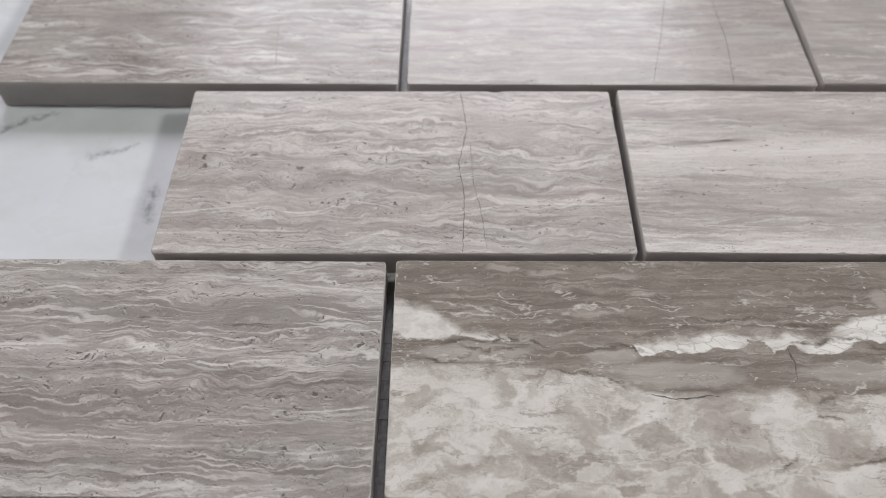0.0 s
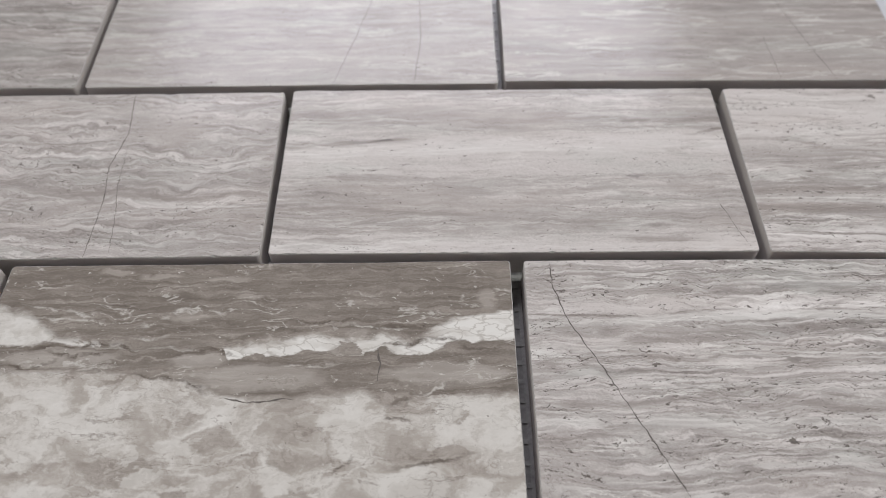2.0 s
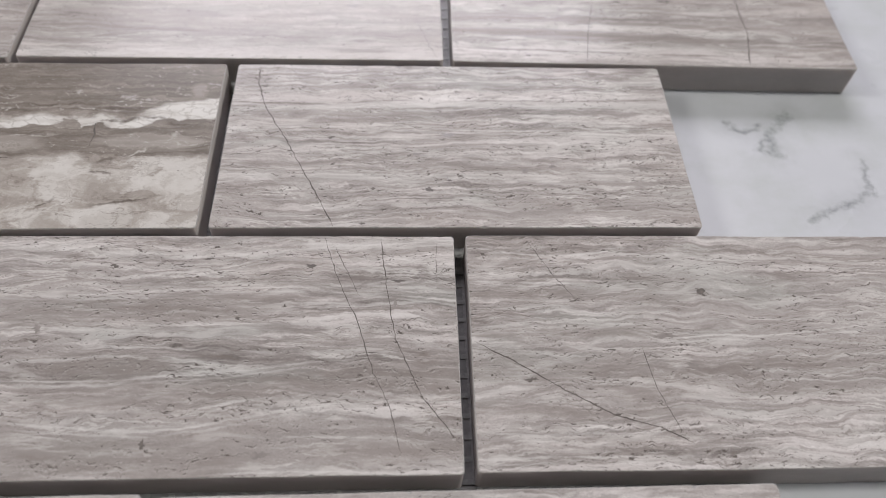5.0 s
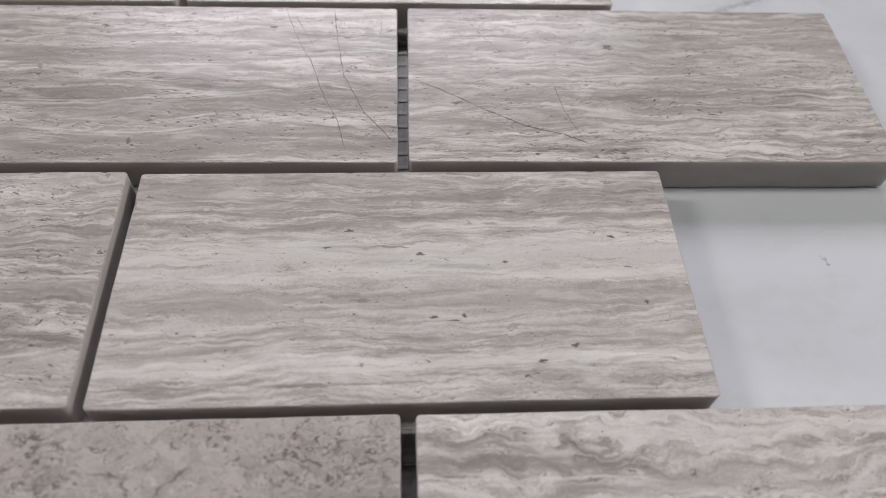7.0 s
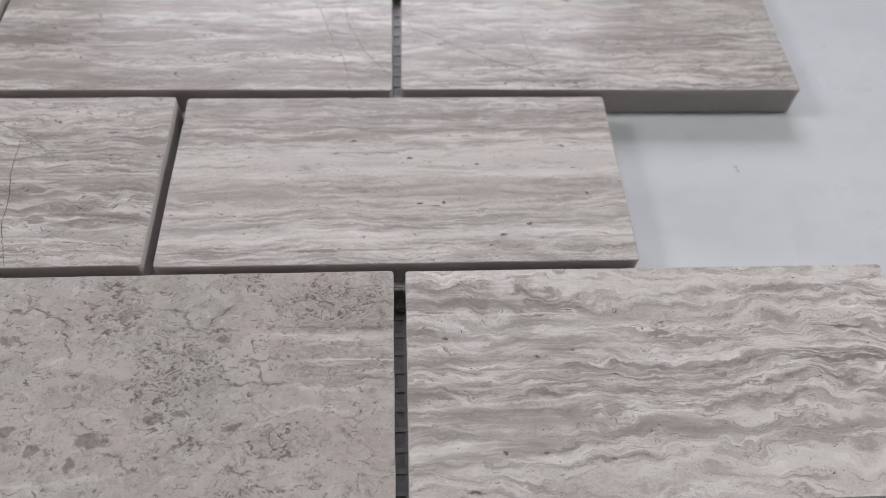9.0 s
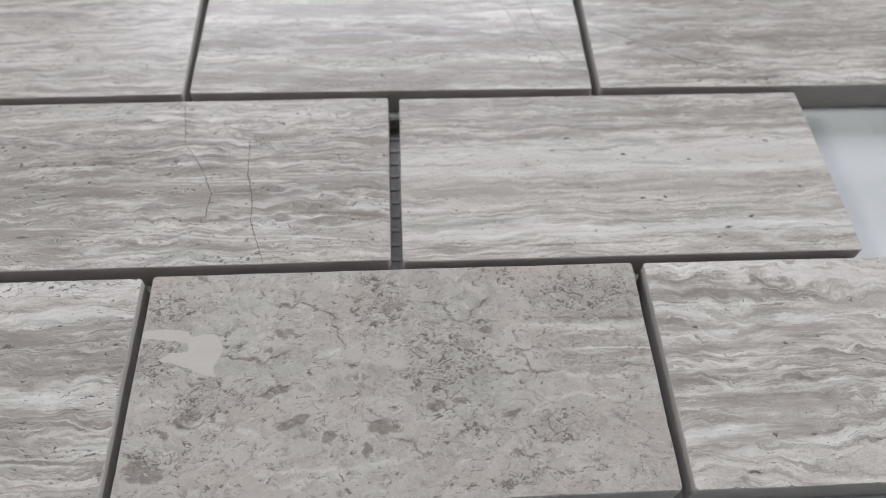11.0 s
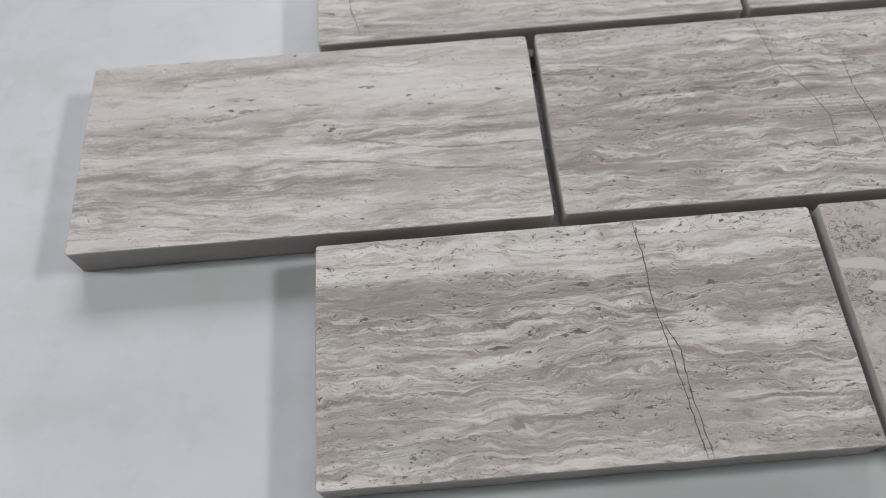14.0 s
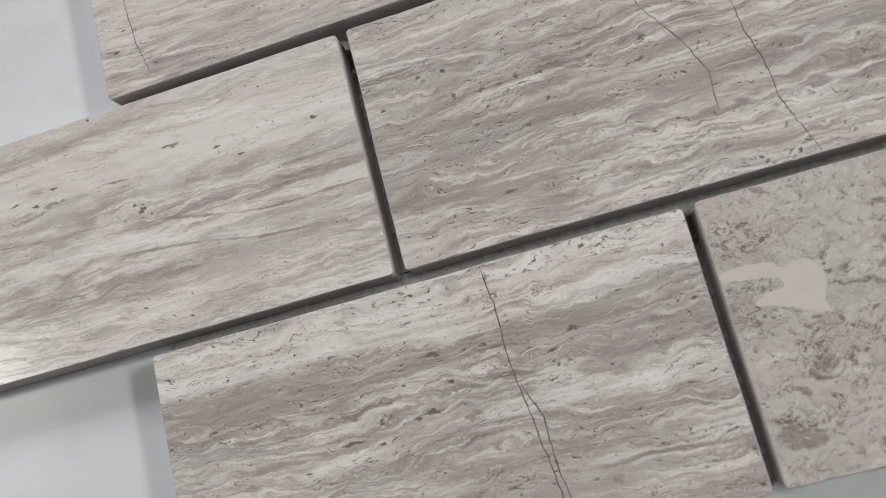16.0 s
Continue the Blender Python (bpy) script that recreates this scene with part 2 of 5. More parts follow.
def breccia_stone(seed):
    """Brown and cream brecciated marble: brown bedded far half, a broken white seam, cream clouds with brown pockets below it."""
    n = Nodes("brecciated_marble")
    x, y, z = n.coords()
    z0 = seed * 17.3
    wx = n.total(x, n.centred(n.noise(x, y, 0.10, 0.13, z0, 5.0, 0.56), 15.0), n.centred(n.noise(x, y, 0.5, 0.65, z0 + 1, 4.0, 0.6), 2.6))
    wy = n.total(y, n.centred(n.noise(x, y, 0.09, 0.14, z0 + 2, 5.0, 0.56), 11.0), n.centred(n.noise(x, y, 0.5, 0.75, z0 + 3, 4.0, 0.6), 2.2))
    sx = n.total(x, n.centred(n.noise(x, y, 0.25, 0.36, z0 + 4, 6.0, 0.6), 5.5))
    sy = n.total(y, n.centred(n.noise(x, y, 0.18, 0.36, z0 + 5, 6.0, 0.6), 4.0))
    cloud = n.noise(wx, wy, 0.10, 0.14, z0 + 6, 6.0, 0.62)
    mottle = n.noise(wx, wy, 0.32, 0.42, z0 + 7, 6.0, 0.66, 0.4)
    streak = n.noise(x, sy, 0.035, 0.75, z0 + 10, 6.0, 0.68, 0.2)
    hair = n.noise(x, sy, 0.12, 2.4, z0 + 11, 4.0, 0.66)
    grain = n.noise(x, y, 2.1, 2.6, z0 + 12, 3.0, 0.7)
    # brown bedded ground
    tone = n.total(0.45, n.centred(streak, 1.25), n.centred(hair, 0.75), n.centred(cloud, 0.55), n.centred(grain, 0.30))
    col = n.ramp(tone, [(0.0, (0.118, 0.098, 0.084)), (0.4, (0.188, 0.162, 0.143)), (0.62, (0.262, 0.230, 0.206)), (1.0, (0.42, 0.385, 0.355))])
    # cream clouds of the near half, grey-brown between them
    flake = n.ramp(n.noise(wx, wy, 0.16, 0.24, z0 + 8, 7.0, 0.60, 0.2), [(0.36, 0.0), (0.43, 0.16), (0.438, 0.36), (0.485, 0.44), (0.493, 0.66), (0.55, 0.74), (0.558, 0.94), (0.7, 1.0)])
    shard = n.cells(wx, n.math("ADD", wy, n.math("MULTIPLY", x, -0.25)), 0.20, 0.40, z0 + 9, "F1", 1)
    rift = n.cells(wx, n.math("ADD", wy, n.math("MULTIPLY", x, -0.25)), 0.20, 0.40, z0 + 9, "DISTANCE_TO_EDGE")
    field = n.blobs(wx, wy, [(-30.0, -8.5, 18.0, 6.0, 0), (-8.0, -8.5, 9.0, 3.5, 0), (20.0, -9.8, 6.0, 4.0, 0), (44.0, -10.5, 7.0, 4.5, 0)], 0.35)
    cream_tone = n.total(n.span(field, 0.0, 1.0, 0.36, 0.56), n.centred(cloud, 1.0), n.centred(mottle, 0.5), n.centred(flake, 0.42), n.centred(shard, 0.20), n.centred(hair, 0.26), n.centred(grain, 0.28))
    cream_tone = n.math("ADD", n.math("MULTIPLY", cream_tone, 0.9), 0.05)
    cream = n.ramp(cream_tone, [(0.0, (0.33, 0.295, 0.268)), (0.30, (0.405, 0.37, 0.34)), (0.44, (0.485, 0.452, 0.424)), (0.53, (0.54, 0.51, 0.482)), (0.8, (0.60, 0.572, 0.546)), (1.0, (0.67, 0.645, 0.62))])
    tan = n.ramp(n.total(0.47, n.centred(mottle, 1.3), n.centred(hair, 0.5), n.centred(flake, 0.3)), [(0.2, (0.245, 0.213, 0.19)), (0.55, (0.335, 0.298, 0.27)), (0.85, (0.45, 0.412, 0.382))])
    top = n.course(x, [(-49, 0.4), (-38, 0.5), (-25, 0.2), (-11, -1.7), (-2.7, -4.4), (7, -5.3), (22, -4.3), (27, -7.0), (32, -5.6), (49, -4.5)])
    low = n.span(n.math("SUBTRACT", sy, top), 0.7, -0.7)
    fade = n.math("MULTIPLY", n.span(n.math("SUBTRACT", sy, top), 4.5, -1.0), n.span(n.math("ADD", streak, n.centred(cloud, 0.8)), 0.40, 0.62))
    col = n.mix(n.math("MULTIPLY", fade, 0.55), col, tan)
    col = n.mix(low, col, cream)
    # quiet grey-brown lenses under the seam
    soft = n.blobs(sx, sy, [(2.6, -1.0, 11.5, 2.6, 0), (-34.5, 3.2, 10.4, 1.6, 0), (-8.5, 2.4, 5.2, 1.5, 0), (36.6, -0.8, 11.5, 2.0, 0)], 0.2)
    col = n.mix(n.math("MULTIPLY", soft, 0.8), col, n.ramp(streak, [(0.35, (0.305, 0.272, 0.248)), (0.65, (0.41, 0.375, 0.347))]))
    pockets = n.blobs(wx, wy, [
        (-26.0, -17.5, 13.0, 2.3, 2), (-42.0, -14.5, 3.6, 1.9, 0), (-13.0, -18.2, 10.0, 1.6, -9), (-12.8, -7.8, 6.6, 1.8, -10), (-2.7, -11.5, 4.6, 2.2, 0),
        (11.5, -14.6, 5.2, 3.9, 0), (28.2, -7.0, 5.2, 2.3, -6), (35.7, -16.2, 9.5, 2.2, -12), (18.0, -18.2, 3.2, 1.9, 32), (38.3, -9.2, 1.5, 1.9, 0),
        (7.4, -7.4, 5.9, 1.6, 0), (-7.8, -22.2, 3.0, 1.2, 0), (12.1, -22.3, 4.4, 1.2, 0), (-27.0, -1.4, 5.0, 0.9, 0), (0.0, -17.0, 5.0, 1.2, 6)], 0.14)
    pockets = n.math("MULTIPLY", pockets, n.span(n.math("ADD", cloud, n.centred(mottle, 0.9)), 0.38, 0.50))
    col = n.mix(n.math("MULTIPLY", pockets, 0.84), col, tan)
    clots = n.blobs(wx, wy, [(-13.4, -18.6, 2.4, 1.4, 12), (-37.6, -15.8, 2.4, 1.0, 0), (-17.6, -15.7, 1.4, 1.8, 0), (-9.8, -13.0, 4.6, 1.9, 0), (18.2, -9.6, 4.7, 3.4, 0),
                             (36.2, -8.4, 3.0, 2.3, 0), (45.8, -11.6, 3.4, 3.2, 0), (28.3, -20.7, 7.2, 2.4, 0), (-30.6, -21.6, 5.0, 1.4, 0)], 0.10)
    col = n.mix(n.math("MULTIPLY", n.math("MULTIPLY", clots, n.span(mottle, 0.36, 0.46)), 0.55), col, (0.60, 0.574, 0.546))
    rim = n.math("MULTIPLY", n.span(n.math("ABSOLUTE", n.math("SUBTRACT", cream_tone, 0.47)), 0.022, 0.0), n.math("MULTIPLY", low, n.span(cloud, 0.50, 0.58)))
    rim = n.math("MAXIMUM", rim, n.math("MULTIPLY", n.math("MULTIPLY", n.span(rift, 0.05, 0.01), low), n.span(n.noise(x, y, 0.12, 0.16, z0 + 13, 4.0, 0.6), 0.50, 0.60)))
    col = n.mix(n.math("MULTIPLY", rim, 0.5), col, (0.25, 0.215, 0.192))
    for dark_line, scale, shift, tint in ((True, 0.10, 40, (0.19, 0.16, 0.142)), (False, 0.08, 44, (0.57, 0.54, 0.51))):
        ridge = n.math("ABSOLUTE", n.centred(n.noise(x, sy, scale * 0.45, scale * 2.6, z0 + shift, 4.0, 0.55, 0.3), 1.0))
        there = n.span(n.noise(x, y, 0.08, 0.13, z0 + shift + 2, 4.0), 0.47, 0.57)
        col = n.mix(n.math("MULTIPLY", n.math("MULTIPLY", n.span(ridge, 0.010, 0.003), there), 0.55), col, tint)
    # cream tongue at one end and the tattered white layer that runs out of it
    tongue_top = n.course(x, [(-49, 14.6), (-42, 13.2), (-39.3, 10.8), (-35.6, 8.4), (-30, 7.4), (-21, 5.6), (49, 5.6)])
    tongue_low = n.course(x, [(-49, 6.6), (-41.2, 5.6), (-35.1, 6.4), (-28.5, 4.9), (-21, 5.6), (49, 5.6)])
    tongue = n.math("MULTIPLY", n.span(n.math("SUBTRACT", tongue_top, sy), -0.3, 1.6), n.span(n.math("SUBTRACT", sy, tongue_low), -0.2, 0.4))
    tongue = n.math("MULTIPLY", tongue, n.span(n.total(mottle, n.math("MULTIPLY", n.span(x, -32.0, -44.0), 0.35)), 0.42, 0.54))
    col = n.mix(n.math("MULTIPLY", tongue, 0.88), col, n.ramp(mottle, [(0.35, (0.50, 0.468, 0.438)), (0.6, (0.66, 0.635, 0.61))]))
    # broken white seam
    roof = n.course(x, [(-49, 5.0), (-4.5, 5.0), (1.6, 7.0), (6.8, 8.2), (13.2, 8.8), (20.6, 8.6), (27, 8.3), (30.5, 6.6), (34.4, 9.2), (38.8, 11.0), (49.3, 13.0)])
    sole = n.course(x, [(-49, 5.0), (-4.5, 4.6), (-3.2, 2.2), (5, 3.1), (11.1, 4.6), (17.4, 3.3), (21, 3.3), (24.7, 4.5), (29.8, 2.6), (34, 4.1), (38.3, 5.9), (49, 5.8)])
    depth = n.math("SUBTRACT", sy, sole)
    inside = n.math("MULTIPLY", n.span(depth, -0.1, 0.25), n.span(n.math("SUBTRACT", roof, sy), -0.2, 0.7))
    chip = n.cells(sx, sy, 0.24, 0.50, z0 + 17, "F1", 1)
    joint = n.span(n.cells(sx, sy, 0.24, 0.50, z0 + 17, "DISTANCE_TO_EDGE"), 0.01, 0.06)
    white = n.math("MAXIMUM", n.span(depth, 3.6, 2.0), n.span(x, 31.0, 37.0))
    white = n.math("MULTIPLY", white, n.span(n.math("ADD", chip, n.math("MULTIPLY", n.span(x, 27.0, 36.0), 0.3)), 0.12, 0.22))
    seam_col = n.mix(white, tan, n.ramp(n.noise(x, sy, 0.12, 0.5, z0 + 19, 5.0), [(0.35, (0.56, 0.53, 0.50)), (0.55, (0.69, 0.668, 0.645))]))
    seam_col = n.mix(n.math("MULTIPLY", n.math("SUBTRACT", 1.0, joint), 0.55), seam_col, (0.33, 0.295, 0.268))
    col = n.mix(n.math("MULTIPLY", inside, n.span(n.math("ADD", white, n.centred(mottle, 2.0)), -0.1, 0.5, 0.35, 0.94)), col, seam_col)
    # pale lenses, an arch and a fold in the brown bedding
    lens = n.blobs(sx, sy, [(-5.5, 20.0, 4.2, 0.8, 5), (-0.8, 15.5, 2.5, 0.6, -1), (-12.0, 11.4, 3.4, 1.1, -1), (-27.7, 21.8, 2.8, 0.6, 0), (44.0, 14.8, 1.5, 2.2, 0), (-19.0, 20.6, 4.0, 0.6, 0)], 0.3)
    col = n.mix(n.math("MULTIPLY", lens, 0.55), col, (0.40, 0.36, 0.33))
    pale = n.strokes(sx, sy, [[(-16, 11.5), (-13.8, 12.9), (-11.2, 13.3), (-8.4, 12.9), (-6.2, 12.1)], [(39.8, 15.0), (41.0, 16.9), (43.4, 17.9), (45.5, 17.2), (49.2, 16.2)],
                              [(8.1, 1.2), (14.3, 1.2)], [(-42, 14.2), (-36, 13.2), (-31, 12.0)], [(-39, 11.8), (-34, 11.2), (-29, 10.8)], [(-22, 9.4), (-17.5, 9.8)], [(-20.5, 7.0), (-16, 7.4)],
                              [(19, 9.4), (24, 8.8), (28, 8.6)], [(33, -4.4), (36, -2.4)], [(-30, 0.9), (-24, 1.6)], [(-39, 2.3), (-33, 2.2), (-28, 1.6)]], 0.24, 0.8)
    col = n.mix(n.math("MULTIPLY", n.math("MULTIPLY", pale, n.span(mottle, 0.42, 0.54)), 0.66), col, (0.58, 0.55, 0.52))
    dark = n.strokes(sx, sy, [[(-39.6, 5.1), (-35, 5.8), (-30.6, 4.8), (-27.7, 6.0), (-24.5, 5.9), (-21, 4.6)], [(-35.7, 4.2), (-32.3, 3.0), (-29.3, 3.3), (-25.2, 3.9)],
                              [(-43.9, 1.7), (-39.2, 1.4), (-35.3, 2.6)], [(-11.7, 4.0), (-7.6, 4.7), (-3.4, 3.5)], [(-19.4, -0.3), (-15.2, -0.8), (-11.1, -1.7), (-6.8, -3.5)],
                              [(26.1, -9.4), (28.0, -9.0), (29.5, -9.6)], [(17.2, -18.5), (19.1, -17.1), (20.5, -16.4)], [(38.3, 6.0), (33.1, 6.4), (28.9, 5.2), (25.7, 5.2)],
                              [(34.4, 9.2), (30.1, 8.9), (24.9, 9.3)], [(8, 10.2), (20, 10.4)], [(30, -17.5), (38, -16.2)], [(40, 4.8), (44, 3.8), (48, 4.6)]], 0.28, 0.8)
    col = n.mix(n.math("MULTIPLY", n.math("MULTIPLY", dark, n.span(mottle, 0.64, 0.52)), 0.85), col, (0.105, 0.085, 0.072))
    dots = n.span(n.noise(sx, sy, 0.7, 1.6, z0 + 26, 4.0, 0.6), 0.655, 0.69)
    col = n.mix(n.math("MULTIPLY", n.math("MULTIPLY", dots, n.math("SUBTRACT", 1.0, low)), 0.7), col, (0.60, 0.57, 0.54))
    pits = n.span(n.noise(x, y, 0.75, 1.1, z0 + 28, 3.0), 0.725, 0.755)
    col = n.mix(n.math("MULTIPLY", pits, 0.7), col, (0.12, 0.10, 0.088))
    n.bump(n.math("SUBTRACT", n.math("MULTIPLY", grain, 0.06), pits), 0.5, 0.00008)
    return n.finish(col, n.total(0.22, n.centred(cloud, 0.12)), IOR=1.2)


def fossil_stone(seed, beds=()):
    """Beige-grey fossil marble: rounded clasts, dark broken outlines, peppered zones and bedded strata at one end."""
    n = Nodes("fossil_marble")
    x, y, z = n.coords()
    z0 = seed * 17.3
    wx = n.total(x, n.centred(n.noise(x, y, 0.14, 0.18, z0, 7.0, 0.66), 11.0), n.centred(n.noise(x, y, 0.6, 0.7, z0 + 1, 5.0, 0.7), 4.0))
    wy = n.total(y, n.centred(n.noise(x, y, 0.14, 0.18, z0 + 2, 7.0, 0.66), 9.0), n.centred(n.noise(x, y, 0.6, 0.7, z0 + 3, 5.0, 0.7), 3.4))
    sx = n.total(x, n.centred(n.noise(x, y, 0.4, 0.5, z0 + 1, 6.0, 0.62), 4.5))
    sy = n.total(y, n.centred(n.noise(x, y, 0.4, 0.5, z0 + 3, 6.0, 0.62), 3.6))
    cloud = n.noise(wx, wy, 0.06, 0.09, z0 + 4, 5.0, 0.6)
    clump = n.noise(wx, wy, 0.30, 0.42, z0 + 6, 6.0, 0.68, 0.4)
    fine = n.noise(wx, wy, 1.1, 1.5, z0 + 9, 4.0, 0.7)
    grain = n.noise(x, y, 1.8, 2.2, z0 + 10, 3.0, 0.7)
    shard = n.cells(wx, wy, 0.26, 0.40, z0 + 7, "F1", 1)
    tone = n.total(0.49, n.centred(cloud, 0.45), n.centred(clump, 0.95), n.centred(shard, 0.26), n.centred(fine, 0.80), n.centred(grain, 0.34))
    col = n.ramp(tone, [(0.0, (0.235, 0.207, 0.194)), (0.3, (0.345, 0.314, 0.298)), (0.52, (0.420, 0.390, 0.372)), (0.75, (0.485, 0.456, 0.436)), (1.0, (0.60, 0.572, 0.55))])
    tint = n.noise(x, y, 0.05, 0.07, z0 + 11, 3.0)
    col = n.mix(n.math("MULTIPLY", n.span(tint, 0.50, 0.66), 0.55), col, (0.45, 0.382, 0.36))
    col = n.mix(n.math("MULTIPLY", n.span(tint, 0.46, 0.30), 0.35), col, (0.40, 0.405, 0.38))
    # pale rounded clasts, some with a thin dark outline
    rows = [(-38.6, -2.0, 2.2, 1.8, 0), (22.3, 5.2, 2.2, 4.1, 0), (25.9, 2.3, 3.4, 1.8, 0), (16.1, 18.8, 2.6, 1.4, 0), (-25.8, -13.4, 5.6, 2.8, 0), (-45.3, -18.6, 2.8, 2.2, 0),
            (-33.0, -13.4, 5.4, 2.1, 0), (3.5, -15.3, 2.5, 1.3, 0), (-15.0, -5.9, 5.3, 0.9, 0), (-2.0, 4.0, 4.5, 2.2, 0), (-28.0, 14.0, 4.0, 1.6, 0), (34.0, -15.0, 5.0, 2.0, 0)]
    body = n.blobs(sx, sy, rows, 0.10)
    col = n.mix(n.math("MULTIPLY", body, 0.55), col, (0.462, 0.432, 0.414))
    # dark grey clasts
    clasts = [(-44.1, -16.4, 3.9, 2.0, -14), (-12.6, -11.6, 1.3, 1.5, -31), (-5.8, -14.1, 1.3, 0.8, -59), (-38.6, 22.2, 1.2, 0.6, -31), (-38.2, -7.3, 2.1, 1.7, 14), (-18.7, -8.3, 3.0, 1.0, 25),
              (-22.8, -2.5, 2.8, 1.0, 16), (-22.2, 9.5, 2.2, 1.0, 0), (17.0, 9.2, 2.3, 0.9, 0), (11.2, -5.7, 1.4, 0.8, 0), (-2.7, -10.1, 3.2, 1.0, -3), (-24.4, 6.1, 0.8, 0.5, 0),
              (-1.4, 11.5, 0.8, 0.5, 0), (-2.0, 14.3, 1.3, 1.5, 0), (20.7, -8.4, 1.3, 0.6, 19), (-42.0, -9.8, 1.0, 0.6, -40), (6.9, -6.2, 1.8, 1.0, 0), (-8.6, 2.4, 1.2, 0.5, 0)]
    stone = n.blobs(sx, sy, clasts, 0.12)
    inner = n.ramp(n.math("ADD", fine, n.centred(clump, 0.6)), [(0.3, (0.175, 0.15, 0.137)), (0.6, (0.285, 0.254, 0.238)), (0.8, (0.38, 0.35, 0.33))])
    col = n.mix(n.math("MULTIPLY", stone, 0.95), col, inner)
    # bedded strata at one end
    corner = n.math("MULTIPLY", n.span(sx, 26.0, 34.0), n.math("MULTIPLY", n.span(sy, -3.0, 2.0), n.span(sy, 19.0, 13.0)))
    bedding = n.noise(x, sy, 0.03, 0.62, z0 + 8, 5.0, 0.66)
    strata = n.ramp(n.total(bedding, n.centred(fine, 0.4)), [(0.30, (0.235, 0.205, 0.19)), (0.48, (0.335, 0.30, 0.282)), (0.58, (0.43, 0.397, 0.378)), (0.68, (0.57, 0.54, 0.515))])
    col = n.mix(n.math("MULTIPLY", corner, 0.8), col, strata)
    col = lay_beds(n, col, x, y, n.centred(n.noise(x, y, 0.5, 0.6, z0 + 3, 3.0), 1.2), beds, z0 + 51)
    # pale folded layers
    pale = n.strokes(sx, sy, [[(-48, 0.6), (-44, 1.6), (-41, 2.4)], [(-46, -4.0), (-42, -3.4), (-40, -4.4)], [(-38, -8.6), (-34.6, -7.2), (-31.4, -8.2)], [(-38, -9.4), (-34.6, -8.3), (-31, -9.2)],
                              [(-30, -8.6), (-28, -9.6), (-26, -10.8)], [(-20, -20), (-12, -18.8), (-6, -17.0), (0, -16.2)], [(-24, -17.6), (-16, -17.2), (-8, -17.6)], [(-6, 13.8), (-2.4, 13.2)],
                              [(28, -6), (34, -4.6), (40, -6)], [(30, -0.6), (36, -2.0), (44, -1.4)], [(-14, 5.0), (-10, 5.8)]], 0.42, 0.8)
    col = n.mix(n.math("MULTIPLY", n.math("MULTIPLY", pale, n.span(clump, 0.38, 0.5)), 0.72), col, (0.575, 0.55, 0.53))
    # dark broken outlines
    lines = n.strokes(sx, sy, [[(-23.9, 16.0), (-21.1, 15.6), (-19.3, 16.5), (-15.4, 14.7), (-13.7, 13.7), (-12.1, 12.3)], [(-12.7, 11.7), (-11.7, 9.1), (-10.1, 6.6)],
                               [(5.2, 15.3), (9.2, 15.0), (11.1, 11.6), (13.8, 10.6), (19.0, 10.7)], [(13.9, 11.5), (16.1, 14.7), (18.0, 15.8)], [(-35.3, 7.4), (-31, 7.0), (-29.4, 7.8)],
                               [(-33.1, 5.5), (-28.7, 4.5), (-25.5, 3.7), (-21.1, 5.7)], [(-25.4, -3.0), (-22.3, -1.4), (-19.6, -0.9)], [(22.9, 4.2), (25.5, -0.1), (28.8, 0.0)],
                               [(17.6, 2.0), (18.8, -0.5), (23.3, 0.0), (28.7, -0.3)]], 0.26, 0.6)
    lines2 = n.strokes(sx, sy, [[(21.3, 4.5), (24.1, 4.4), (27.6, 5.1)], [(-0.8, -12.4), (2.2, -12.8), (4.0, -15.0), (6.0, -15.6)], [(-5.7, -9.0), (-0.5, -8.9)], [(-5.5, -6.5), (-4.1, -7.9)],
                                [(10.6, -12.1), (12.8, -11.1), (16.0, -10.6)], [(20.5, -15.1), (22.3, -16.4), (25.2, -16.3)], [(-21, 19.2), (-19.9, 17.2)], [(-26.8, 19.4), (-25.6, 18.4)],
                                [(-40.8, -7.5), (-37.1, -8.9), (-34.6, -7.9)], [(-25.3, -12.3), (-25.5, -14.4)], [(25, -13.1), (28, -13.8), (32.3, -13.6)], [(44.1, 16.6), (46.4, 16.2), (46.7, 13.1)],
                                [(-4, 19), (-2.4, 20.6), (0.4, 19.4)]], 0.24, 0.6)
    edge = n.cells(wx, wy, 0.16, 0.24, z0 + 12, "DISTANCE_TO_EDGE")
    web = n.math("MULTIPLY", n.span(edge, 0.04, 0.005), n.span(n.noise(x, y, 0.22, 0.3, z0 + 14, 5.0, 0.65), 0.50, 0.57))
    lines = n.math("MAXIMUM", n.math("MAXIMUM", lines, lines2), n.math("MULTIPLY", web, 0.7))
    col = n.mix(n.math("MULTIPLY", n.math("MULTIPLY", lines, n.span(fine, 0.38, 0.50)), 0.85), col, (0.125, 0.102, 0.09))
    # peppered zones
    zone = n.blobs(wx, wy, [(-44.1, 15.3, 4.5, 4.5, 0), (-46, 7.2, 4.0, 1.5, 0), (-44.7, 2.4, 4.6, 2.0, 0), (-4.0, 16, 4.5, 7.4, 0), (19, 21.5, 4.0, 1.8, 0), (37, 16.8, 11.5, 5.2, 0), (8.7, 2.0, 8.4, 8.6, 0),
                            (28.7, -10.8, 6.6, 3.2, 0), (23.1, -19.9, 9, 1.7, 0), (-32.6, -20.7, 2.7, 1.5, 0), (-40.9, -13.0, 7, 2.0, 0), (-34, -4.0, 8, 4.6, 0), (14, -9.6, 5, 2.4, 0)], 0.35)
    dust = n.noise(wx, wy, 0.9, 1.5, z0 + 18, 4.0, 0.66, 0.5)
